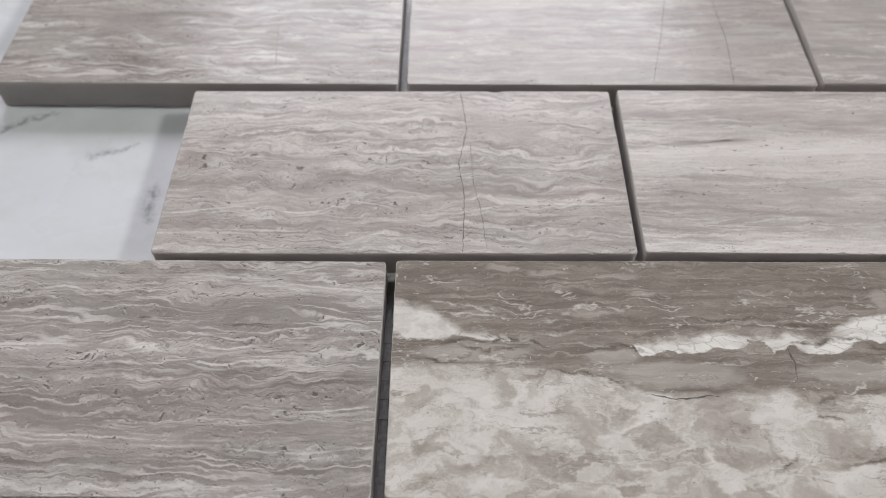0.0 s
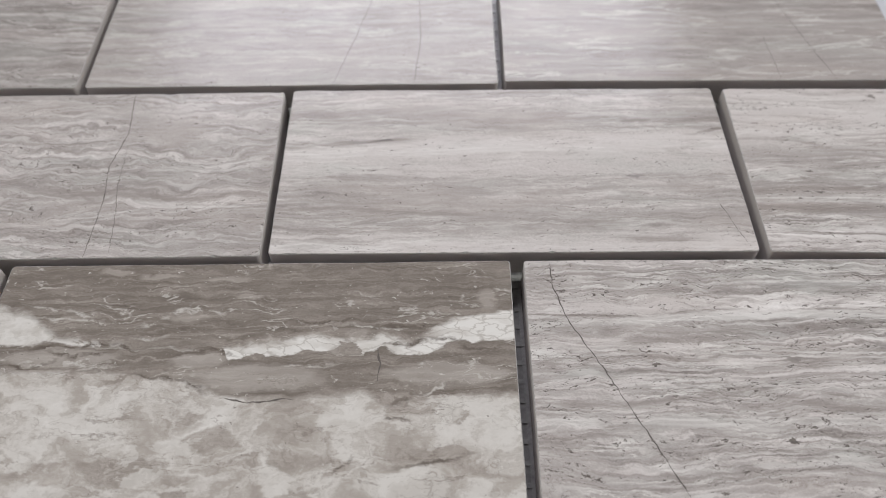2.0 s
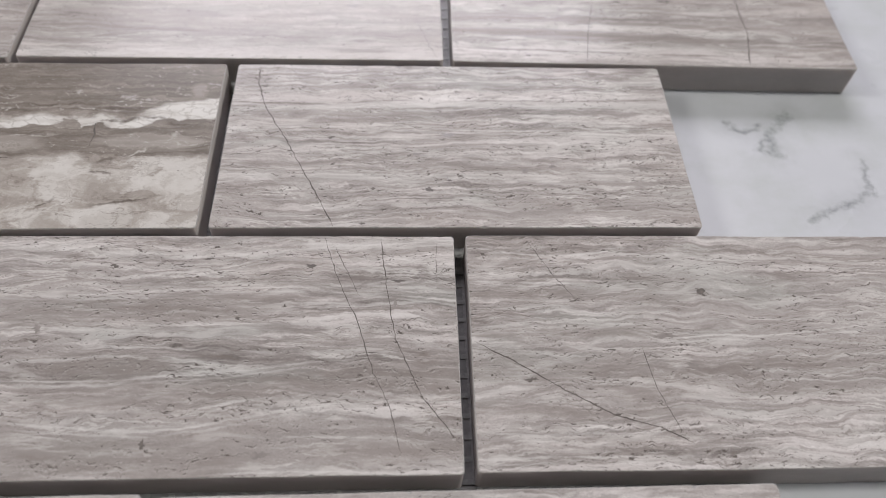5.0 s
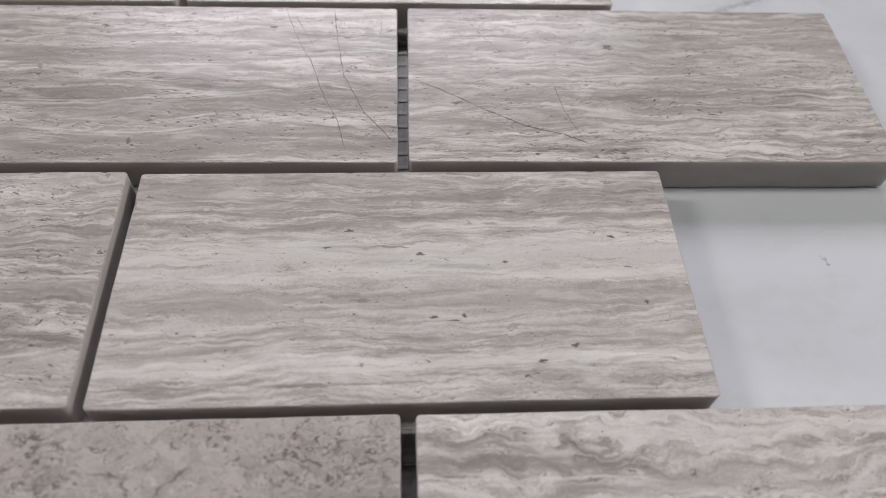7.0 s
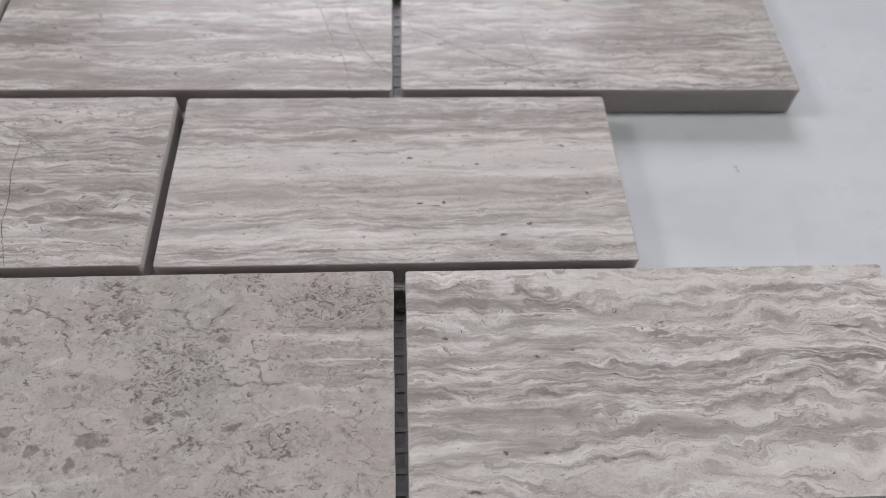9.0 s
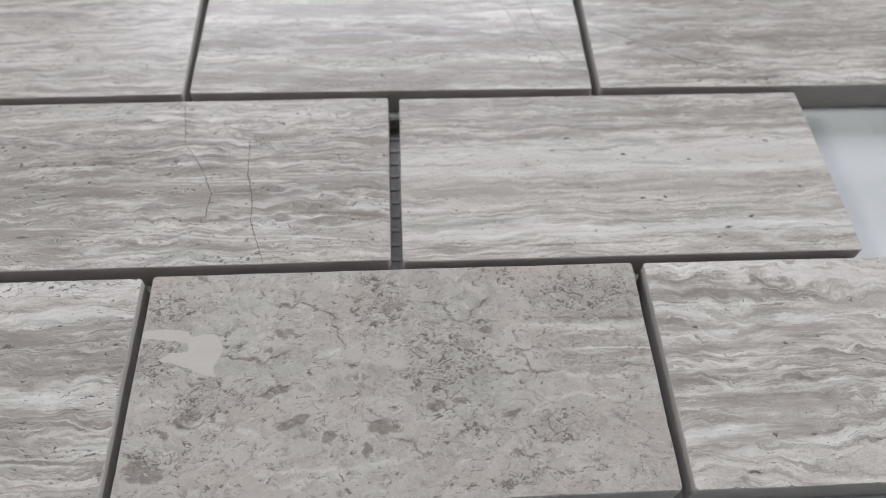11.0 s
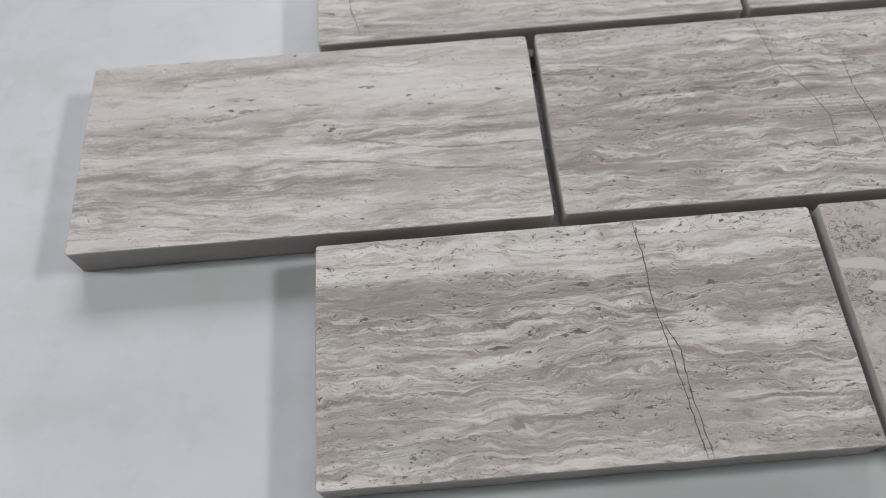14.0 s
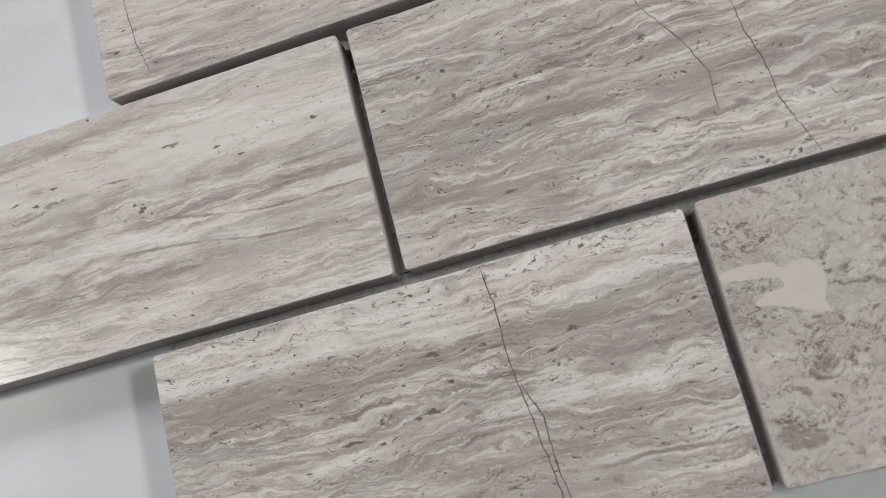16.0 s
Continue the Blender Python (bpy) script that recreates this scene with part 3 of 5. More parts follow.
    pepper = n.span(n.math("ADD", dust, n.math("MULTIPLY", zone, 0.070)), 0.606, 0.626)
    stray = n.span(n.noise(sx, sy, 0.5, 1.2, z0 + 19, 4.0, 0.6), 0.655, 0.68)
    pepper = n.math("MAXIMUM", pepper, n.math("MULTIPLY", stray, 0.9))
    glint = n.noise(wx, n.math("ADD", wy, 0.4), 0.9, 1.5, z0 + 18, 4.0, 0.66, 0.5)
    glint = n.span(n.math("ADD", glint, n.math("MULTIPLY", zone, 0.070)), 0.596, 0.626)
    col = n.mix(n.math("MULTIPLY", glint, 0.42), col, (0.60, 0.572, 0.55))
    col = n.mix(n.math("MULTIPLY", zone, 0.16), col, (0.27, 0.235, 0.216))
    col = n.mix(n.math("MULTIPLY", pepper, 0.86), col, (0.13, 0.106, 0.094))
    chips = n.span(n.noise(wx, wy, 0.4, 0.9, z0 + 22, 4.0, 0.6), 0.635, 0.67)
    col = n.mix(n.math("MULTIPLY", chips, 0.6), col, (0.575, 0.548, 0.525))
    n.bump(n.math("SUBTRACT", n.math("MULTIPLY", grain, 0.06), pepper), 0.5, 0.00008)
    return n.finish(col, n.total(0.24, n.centred(cloud, 0.12)), IOR=1.2)


def sawn_edge():
    n = Nodes("sawn_stone_edge")
    x, y, z = n.coords()
    a = n.noise(n.total(x, y), z, 0.09, 0.16, 1.0, 4.0)
    b = n.noise(n.total(x, y), z, 0.6, 2.2, 3.0, 4.0, 0.65)
    col = n.ramp(n.total(0.5, n.centred(a, 0.8), n.centred(b, 0.5)), [(0.0, (0.36, 0.331, 0.320)), (0.5, (0.445, 0.412, 0.400)), (1.0, (0.53, 0.492, 0.478))])
    n.bump(b, 0.4, 0.0001)
    n.bsdf.inputs["Subsurface Radius"].default_value = (1.0, 0.95, 0.9)
    return n.finish(col, 0.7, Subsurface_Weight=0.6, Subsurface_Scale=0.003)


def plain(name, colour, rough, vary=0.15, scale=0.4, **more):
    n = Nodes(name)
    x, y, z = n.coords()
    a = n.noise(n.total(x, z), n.total(y, z), scale, scale, 2.0, 4.0, 0.6)
    dark = tuple(c * (1 - vary) for c in colour)
    return n.finish(n.mix(n.span(a, 0.3, 0.7), dark, colour), rough, **more)


VEINS = [  # vein strokes of the slab, millimetres: from x, y to x, y, half width
    (315.2, -108.6, 319.4, -111.0, 1.0), (319.4, -111.0, 324.0, -108.6, 0.9), (331.6, -105.4, 326.5, -110.2, 1.3),
    (326.5, -110.2, 321.6, -116.2, 1.2), (321.6, -116.2, 326.2, -118.6, 1.2), (324.6, -113.5, 325.2, -116.6, 1.8),
    (327.0, -137.5, 334.0, -134.0, 0.9), (334.0, -134.0, 343.5, -130.0, 1.0), (343.5, -130.0, 345.0, -120.0, 1.0),
    (26.0, -63.5, 30.5, -62.0, 1.2), (30.5, -62.0, 35.5, -60.0, 1.0), (0.5, -56.5, 6.0, -52.5, 1.3), (6.0, -52.5, 13.0, -49.5, 1.2),
    (43.0, -74.0, 44.0, -82.0, 1.6), (330.2, -211.7, 330.4, -213.0, 0.35), (366.0, -168.4, 366.5, -169.3, 0.35),
]


def slab_stone():
    """Polished white slab with grey marble veining in a few spots."""
    n = Nodes("white_marble_slab")
    x, y, z = n.coords()
    col = n.ramp(n.noise(x, y, 0.012, 0.016, 9.0, 4.0, 0.55), [(0.25, (0.495, 0.506, 0.541)), (0.5, (0.554, 0.563, 0.597)), (0.8, (0.615, 0.622, 0.652))])
    wx = n.total(x, n.centred(n.noise(x, y, 0.22, 0.22, 1.0, 5.0, 0.65), 6.0))
    wy = n.total(y, n.centred(n.noise(x, y, 0.22, 0.22, 5.0, 5.0, 0.65), 6.0))
    near, wide = 0.0, 0.0
    for ax, ay, bx, by, half in VEINS:
        ux, uy = bx - ax, by - ay
        px, py = n.math("SUBTRACT", wx, ax), n.math("SUBTRACT", wy, ay)
        h = n.math("DIVIDE", n.math("ADD", n.math("MULTIPLY", px, ux), n.math("MULTIPLY", py, uy)), ux * ux + uy * uy, True)
        dx = n.math("SUBTRACT", px, n.math("MULTIPLY", h, ux))
        dy = n.math("SUBTRACT", py, n.math("MULTIPLY", h, uy))
        d = n.math("SQRT", n.math("ADD", n.math("MULTIPLY", dx, dx), n.math("MULTIPLY", dy, dy)))
        near = n.math("MAXIMUM", near, n.span(d, half * 1.3, half * 0.1))
        if half > 0.5:
            wide = n.math("MAXIMUM", wide, n.span(d, half * 6.0, 0.0))
    body = n.math("MULTIPLY", near, n.span(n.noise(x, y, 0.5, 0.5, 15.0, 5.0, 0.65), 0.33, 0.58))
    col = n.mix(n.math("MULTIPLY", body, 0.72), col, (0.17, 0.18, 0.19))
    col = n.mix(n.math("MULTIPLY", n.math("MULTIPLY", wide, n.span(n.noise(x, y, 0.14, 0.14, 18.0, 5.0, 0.65), 0.42, 0.66)), 0.35), col, (0.34, 0.35, 0.36))
    # faint green-grey mottling in irregular patches
    green_mottle = n.math("MULTIPLY", n.span(n.noise(x, y, 0.045, 0.06, 27.0, 6.0, 0.66), 0.48, 0.66), 0.28)
    col = n.mix(green_mottle, col, (0.40, 0.43, 0.40))
    speck = n.span(n.noise(x, y, 0.35, 0.5, 17.0, 2.0), 0.80, 0.81)
    col = n.mix(n.math("MULTIPLY", speck, 0.55), col, (0.25, 0.26, 0.26))
    n.bump(n.noise(x, y, 0.05, 0.05, 23.0, 3.0), 0.06, 0.001)
    return n.finish(col, n.span(n.noise(x, y, 0.03, 0.03, 21.0, 4.0), 0.3, 0.7, 0.24, 0.36), IOR=1.25)


EDGE = sawn_edge()
CHIP = plain("chipped_arris", (0.50, 0.475, 0.46), 0.6, 0.45, 1.5)
SLAB = slab_stone()
CRACK = plain("crack_dirt", (0.13, 0.11, 0.10), 0.8, 0.4, 1.2)
STRAND = plain("glass_fibre_mesh", (0.39, 0.385, 0.385), 0.35, 0.35, 1.0)
FILM = plain("dark_adhesive", (0.325, 0.318, 0.318), 0.4, 0.4, 0.5)
FLAP = plain("greenish_backing_film", (0.44, 0.455, 0.43), 0.25, 0.35, 0.9)
RESIN = plain("pale_resin", (0.525, 0.485, 0.465), 0.22, 0.08, 0.2)
GLUE = plain("cloudy_glue", (0.34, 0.34, 0.335), 0.35, 0.2, 0.8)
WALL = plain("light_grey_wall_paint", (0.34, 0.34, 0.338), 0.8, 0.05, 0.004)
# dark tone for the unseen rear wall, holds back bounce onto near tile faces
REAR = plain("dark_rear_wall", (0.16, 0.16, 0.16), 0.8, 0.08, 0.004)
FLOOR = plain("grey_floor", (0.22, 0.215, 0.21), 0.6, 0.2, 0.003)
WHITE = plain("white_enamel", (0.8, 0.8, 0.8), 0.4, 0.04, 0.02)
LEGM = plain("grey_steel", (0.35, 0.35, 0.36), 0.4, 0.1, 0.05, Metallic=0.8)


# ---- mesh helpers ----
def part(name, bm, material, parent=None, label=""):
    me = bpy.data.meshes.new(name)
    bm.normal_update()
    bm.to_mesh(me)
    bm.free()
    for m in material if isinstance(material, (list, tuple)) else (material,):
        me.materials.append(m)
    ob = new(name, me)
    if parent is not None:
        ob.parent = parent
    return tagged(ob, label)


def box(bm, x0, x1, y0, y1, z0, z1, bevel=0.0):
    made = bmesh.ops.create_cube(bm, size=1.0)
    m = Matrix.Translation(((x0 + x1) / 2, (y0 + y1) / 2, (z0 + z1) / 2)) @ Matrix.Diagonal((x1 - x0, y1 - y0, z1 - z0, 1))
    bmesh.ops.transform(bm, matrix=m, verts=made["verts"])
    if bevel:
        edges = list({e for v in made["verts"] for e in v.link_edges})
        bmesh.ops.bevel(bm, geom=edges, offset=bevel, segments=2, affect="EDGES")
    return bm


def boxed(*a):
    return box(bmesh.new(), *a)


# ---- the room that closes the place ----
X0, X1, Y0, Y1, ZF, ZC = -5.0, 5.0, -3.0, 5.5, -0.74, 1.95
room = (
    ("floor", (X0, X1, Y0, Y1, ZF - 0.1, ZF), FLOOR, "grey concrete floor of the room", "floor"),
    ("ceiling", (X0, X1, Y0, Y1, ZC, ZC + 0.1), WALL, "plain light grey ceiling with lamp panels", "ceiling"),
    ("wall_north", (X0, X1, Y1, Y1 + 0.1, ZF, ZC), WALL, "plain light grey painted wall", "wall"),
    ("wall_south", (X0, X1, Y0 - 0.1, Y0, ZF, ZC), REAR, "plain unseen wall, dark to cut light bounced onto the near side", "wall"),
    ("wall_west", (X0 - 0.1, X0, Y0, Y1, ZF, ZC), WALL, "plain light grey painted wall", "wall"),
    ("wall_east", (X1, X1 + 0.1, Y0, Y1, ZF, ZC), WALL, "plain light grey painted wall", "wall"),
)
for name, size, mat, label, category in room:
    tagged(part(name, boxed(*size), mat), label, category, kind="structure")

for lx, ly, sx, sy, *rest in LAMPS:
    lamp = tagged(new("ceiling_light"), "white rectangular lamp panel under the white ceiling", "lamp", "ceiling lights")
    lamp.location = (lx, ly, ZC)
    part("housing", boxed(-sx / 2 - 0.02, sx / 2 + 0.02, -sy / 2 - 0.02, sy / 2 + 0.02, -0.03, 0.0, 0.004), WHITE, lamp)

# ---- table ----
table = tagged(new("table"), "white marble slab table with sparse grey veins", "table")
table.location = (0.18, -0.12, ZF)
top = boxed(-0.75, 0.75, -0.45, 0.45, -ZF - 0.02, -ZF, 0.002)
bmesh.ops.translate(top, verts=top.verts, vec=(0.18, -0.12, ZF))
slab = part("tabletop", top, SLAB, table, "polished white marble slab")
slab.matrix_parent_inverse = Matrix.Translation((-0.18, 0.12, -ZF))
for lx in (-0.70, 0.70):
    for ly in (-0.40, 0.40):
        part("leg", boxed(lx - 0.025, lx + 0.025, ly - 0.025, ly + 0.025, 0.0, -ZF - 0.02, 0.003), LEGM, table)

# ---- the mosaic sheet ----
TW, TH, TT, LIFT = 0.098, 0.047, 0.0080, 0.0004
CENTRES = {
    "A0": (0.04916, -0.02369, -0.032), "A1": (0.14920, -0.02350, 0.230), "A2": (0.24921, -0.02289, -0.391),
    "B0": (0.09929, -0.07307, 0.395), "B1": (0.19910, -0.07238, -0.081), "B2": (0.29955, -0.07342, -0.919),
    "C0": (0.04902, -0.12198, -0.078), "C1": (0.14915, -0.12153, 0.213), "C2": (0.24965, -0.12142, -0.172),
    "D0": (0.09913, -0.17079, 0.647), "D1": (0.19917, -0.17025, -0.308), "D2": (0.29943, -0.17065, -0.402),
    "E0": (0.04888, -0.22024, 0.250), "E1": (0.14899, -0.21973, 0.277), "E2": (0.24950, -0.21999, 0.063),
    "F0": (0.09920, -0.26952, 0.265), "F1": (0.19925, -0.26883, 0.168), "F2": (0.29955, -0.26892, -0.040),
}
VEINED = {}  # each tile: tones from the near edge to the far edge, and the character of its veining


def veined(key, tones, wave, fine, fleck, white, warm, smooth):
    VEINED[key] = (tones, wave, fine, fleck, white, warm, smooth)


veined("A0", [0.38, 0.35, 0.35, 0.36, 0.37, 0.37, 0.36], 0.8, 1, 0.9, 0.3, 0.5, 0.2)
veined("A1", [0.43, 0.43, 0.41, 0.4, 0.4, 0.4], 0.6, 0.8, 0.2, 0.3, 0.4, 1)
veined("A2", [0.41, 0.39, 0.41, 0.39, 0.41, 0.39], 0.4, 0.9, 0.1, 0.5, 0.9, 0.9)
veined("B0", [0.45, 0.41, 0.43, 0.44, 0.41, 0.45, 0.45, 0.47, 0.47, 0.45], 1.2, 1.2, 0.8, 0.25, 0.8, 0.4)
veined("B1", [0.56, 0.5, 0.42, 0.44, 0.47, 0.53, 0.53, 0.6, 0.45, 0.44, 0.48, 0.46], 0.5, 1.1, 0.4, 0.4, 0.7, 0.85)
veined("B2", [0.44, 0.56, 0.35, 0.46, 0.37, 0.5, 0.42, 0.52, 0.55, 0.56, 0.53, 0.55], 0.4, 0.9, 0.8, 0.5, 0.9, 0.5)
veined("C0", [0.365, 0.305, 0.295, 0.335, 0.235, 0.245, 0.295, 0.395, 0.365, 0.275, 0.285, 0.405, 0.335, 0.345], 1, 1.25, 0.86, 0.35, 0.8, 0.08)
veined("C2", [0.48, 0.41, 0.46, 0.41, 0.46, 0.52, 0.47, 0.5, 0.43, 0.5, 0.39, 0.6, 0.41, 0.46, 0.43], 0.7, 1.15, 1, 0.7, 0.7, 0.15)
veined("D0", [0.46, 0.5, 0.52, 0.48, 0.44, 0.42], 0.6, 0.9, 0.7, 0.3, 0.1, 0.4)
veined("D1", [0.46, 0.41, 0.39, 0.48, 0.32, 0.31, 0.44, 0.46, 0.41, 0.44, 0.44, 0.48, 0.43], 0.6, 0.8, 0.9, 0.5, 0.6, 0.2)
veined("D2", [0.465, 0.435, 0.455, 0.465, 0.405, 0.445, 0.435, 0.465, 0.415, 0.445, 0.455, 0.415], 0.7, 1, 0.9, 0.4, 0.5, 0.2)
veined("E0", [0.54, 0.5, 0.5, 0.46, 0.47, 0.54, 0.45, 0.46, 0.54, 0.55, 0.54, 0.5, 0.53], 0.7, 0.9, 0.4, 0.5, 0.2, 0.32)
veined("E1", [0.51, 0.45, 0.43, 0.36, 0.35, 0.42, 0.45, 0.38, 0.45, 0.49, 0.5], 0.9, 1, 0.88, 0.6, 0.9, 0.15)
veined("E2", [0.5, 0.45, 0.58, 0.43, 0.52, 0.45, 0.5, 0.52, 0.6, 0.5, 0.46, 0.43, 0.41, 0.46], 0.6, 1, 0.3, 0.5, 0.4, 0.42)
veined("F0", [0.5, 0.41, 0.39, 0.44, 0.39, 0.44, 0.46, 0.36, 0.37, 0.41, 0.52, 0.56, 0.52], 1, 1.1, 0.92, 0.5, 0.5, 0.1)
veined("F2", [0.5, 0.52, 0.58, 0.41, 0.54, 0.39, 0.47, 0.45, 0.56, 0.45, 0.5, 0.47, 0.54, 0.54], 1.4, 0.8, 0.3, 0.6, 0.3, 0.0)

BEDS = {}  # single beds that run through a tile


def bed(key, kind, half, *run):
    """A pale, grey or dark bed: half its thickness and its run, millimetres from the tile's middle."""
    BEDS.setdefault(key, []).append((kind, half, run))


bed("C2", "pale", 0.9, (-48, 8), (-38.5, 9), (-28.9, 9.6), (-17, 10.2), (-6, 11), (9.5, 11.2), (20.4, 10.4), (31.7, 11), (46.4, 11.1))
bed("C2", "dark", 0.22, (-48.3, 11.3), (-30, 10.3), (-16.9, 11.9), (-5.9, 12.3), (9.6, 12), (26.3, 12.1), (46.9, 12.8))
bed("C2", "pale", 0.4, (-48.5, 2.8), (-34, 3.4), (-23.5, 3.7), (-7.6, 3.4), (8.3, 2.2), (24.5, 3.1), (48.2, 2.3))
bed("C2", "pale", 0.45, (-30.2, 18.4), (-16.8, 17.8), (-5.5, 17.9), (5.9, 18.4), (21.7, 17.6), (34.4, 18.1), (48.5, 18.5))
bed("C2", "grey", 0.8, (-34, 5.2), (-21.3, 6), (-14.9, 6.4), (-5.1, 7.7))
bed("C2", "dark", 0.25, (-2.9, -3.6), (2.2, -4.8), (8.2, -5.9), (12.3, -6.2))
bed("C2", "pale", 0.3, (-48.5, -2.4), (-33.7, -3.3), (-23.5, -3), (-13.1, -2.2))
bed("C2", "grey", 0.5, (-48.5, -6.8), (-33.5, -7.2), (-23.5, -6.4), (-17.3, -4.9), (-9.1, -3.6), (1.8, -8.1), (11.9, -8.6), (20.2, -8.1))
bed("C2", "grey", 0.7, (-3.6, 0), (2.8, 1), (9.3, 1.6))
bed("C2", "pale", 0.6, (-48.1, -10.1), (-33.4, -9.6), (-18.5, -10.3), (-3.4, -9.7), (16.8, -10.2), (37.3, -10.2))

bed("E0", "pale", 3.2, (0, 14), (15, 11.6), (30, 10), (48.8, 9.2))
bed("E0", "dark", 0.28, (27.6, 1.4), (34.1, 2), (40.6, 1.9), (49.2, 2.1))
bed("E0", "dark", 1.5, (22.9, -1.9), (33.7, -1.5), (41.1, -1.4), (48.7, -0.6))
bed("E0", "pale", 0.8, (-26.2, -3.6), (-15.5, -3.4), (-4.9, -3.8), (5.7, -4.8), (16, -7), (26.3, -9), (36.7, -9.4), (47.4, -8))
bed("E0", "pale", 0.6, (-48.7, -1.1), (-40, -2.3), (-31.5, -2), (-23, -2.6))
bed("E0", "dark", 0.18, (-5, -5.7), (5.5, -6.4), (16, -7.6), (22.1, -9.2), (31.3, -10.5), (38.6, -10.8))
bed("E0", "dark", 0.16, (-49.1, 5.8), (-37, 3.5), (-22.9, 2.1), (-10.1, 0.5))
bed("E0", "dark", 0.22, (1.8, 1.2), (10.2, -1.5), (22.6, -4.4), (33.1, -5.4), (42.7, -5))
bed("E0", "grey", 0.6, (-47.3, -5.5), (-31.4, -7.7), (-15.6, -9.4), (5.1, -11.7), (15.5, -12))
bed("E0", "grey", 0.9, (-37.4, 17.1), (-22.9, 19.4), (-9.4, 19), (-1.5, 19.5), (9.7, 19.1))
bed("E0", "pale", 0.5, (-0.5, 18.7), (12.9, 17.7), (25, 16.1), (33.6, 13.5), (46.3, 10.4))
bed("E0", "grey", 0.6, (-39.8, -9.4), (-31.3, -11.1), (-20.9, -12), (-5.3, -13.1), (5, -14.3))
bed("E0", "pale", 0.7, (32.9, -21.1), (41.1, -21.1), (48.3, -20.5))

bed("F0", "pale", 1.1, (-46.5, 16.4), (-36.7, 15.9), (-26.9, 16), (-17, 16.1), (-7.2, 15.5), (2.4, 14.8), (10.5, 15.7))
bed("F0", "grey", 1.1, (-46.8, 12.8), (-32.2, 11.8), (-17.8, 11), (-3.3, 10.3), (7.2, 9.9))
bed("F0", "pale", 1.3, (7.8, -0.6), (17.9, -1.4), (27.3, -1.2), (41.1, -2))
bed("F0", "grey", 0.5, (-33.6, -0.4), (-24.3, -0.9), (-14, -1.5), (-10.1, -0.7))
bed("F0", "pale", 1.1, (-26.7, -4.9), (-20, -3.9), (-12.4, -2.8), (-9.5, -2.3))
bed("F0", "pale", 0.55, (-28.3, -14.1), (-21.9, -13.3), (-15.7, -11.1), (-8.6, -12.9), (-1.2, -12.3), (7.6, -10.6), (15.4, -12))
bed("F0", "dark", 0.4, (-27.2, -15.7), (-20.8, -14.9), (-14.6, -12.9), (-6.9, -14.5), (2, -13.8), (10, -12), (17, -13.6))
bed("F0", "pale", 0.55, (18.4, -11.3), (23.8, -13), (32.9, -11.7), (40.6, -12.7), (48.3, -12.5))
bed("F0", "dark", 0.4, (21.5, -12.8), (26.8, -14.4), (32.9, -13), (42.8, -14.2), (47.4, -14.1))
bed("F0", "grey", 1.6, (-48.1, 9.4), (-34.8, 9.2), (-19.7, 9), (-7.3, 7.9))
bed("F0", "grey", 1.4, (10.8, 11.2), (19.9, 11.7), (29.2, 10.2), (36.8, 10.1))
bed("F0", "pale", 0.6, (15.5, -0.7), (22.3, -0.5), (31.6, -1.1), (43.2, -2.5))
bed("F0", "pale", 0.4, (-46.6, 0.4), (-36.5, 1.1), (-26, 0.1), (-17.9, -1.3))
bed("F0", "dark", 0.35, (-18, -1.7), (-13.8, -1.7), (-10.7, -1.5))
bed("F0", "grey", 1.3, (-8.8, -6.3), (0.4, -9.3), (9.9, -10.6), (19.6, -10.1), (28.6, -11.3))
bed("F0", "pale", 0.8, (-45.9, 20.8), (-32.4, 20.4), (-17.2, 19.6), (-2.6, 18.7), (7.6, 18))

bed("E1", "dark", 0.45, (-37.2, 3.7), (-25, 4.1), (-12.8, 4.9), (-1.3, 2.9))
bed("E1", "pale", 0.35, (0.5, -0.8), (15.2, 0.4), (29, -0.1), (47.8, 0.1))
bed("E1", "dark", 0.45, (7.8, -9.6), (20, -11.5), (33.1, -10), (49, -12.5))
bed("E1", "pale", 0.35, (-30.2, -13.5), (-14.7, -15.4), (-3.4, -13.7), (6.2, -15), (17, -17.3), (28.7, -16.3), (44.1, -19))
bed("E1", "pale", 0.35, (-48, 14.3), (-39.4, 13.7), (-31.1, 12), (-23.5, 12.8), (-16.2, 12.5), (-10, 12.6))
bed("E1", "pale", 0.4, (-47.6, -14.8), (-43.3, -14.7), (-40.5, -16.1), (-35.1, -15.1), (-28.7, -18))
bed("E1", "grey", 1.3, (-48, -12.3), (-37.7, -13.2), (-27.6, -14.2), (-17.6, -14.1), (-7.5, -13.6))
bed("E1", "pale", 0.4, (-31.4, -13), (-22.3, -13.2), (-15.5, -13.7), (-9.9, -14.9))
bed("E1", "pale", 0.4, (-3.7, -0.6), (5.8, -1.6), (15.4, -1.7), (24.7, -1.8))
bed("E1", "grey", 1, (-48, 0.8), (-38.1, 1.5), (-24.6, -2.9), (-14.5, -3.4), (-5.1, -5.4))

bed("E2", "pale", 0.95, (-48.6, 0.6), (-37.4, 0.7), (-24.7, -0.9), (-11.7, 0.7), (7.9, 0.6), (27.3, -0.4), (47.5, 0.4))
bed("E2", "grey", 0.6, (-27.7, 9.3), (-15.6, 10.8), (-2, 11.8), (14.6, 13.6), (30.9, 12.8), (48.8, 12.4))
bed("E2", "grey", 0.5, (-25.7, 16.5), (-9.4, 17), (4.3, 16.6), (18.4, 18.1), (32.1, 17.2))
bed("E2", "pale", 0.6, (-48, -17.3), (-32.4, -17), (-20.5, -18.9), (-8.1, -17.1), (10.5, -16.4), (28.9, -17.5), (46.6, -17.3))
bed("E2", "dark", 0.25, (-44.5, -20.3), (-26.6, -20.4), (-8.5, -20), (9.8, -19.8))

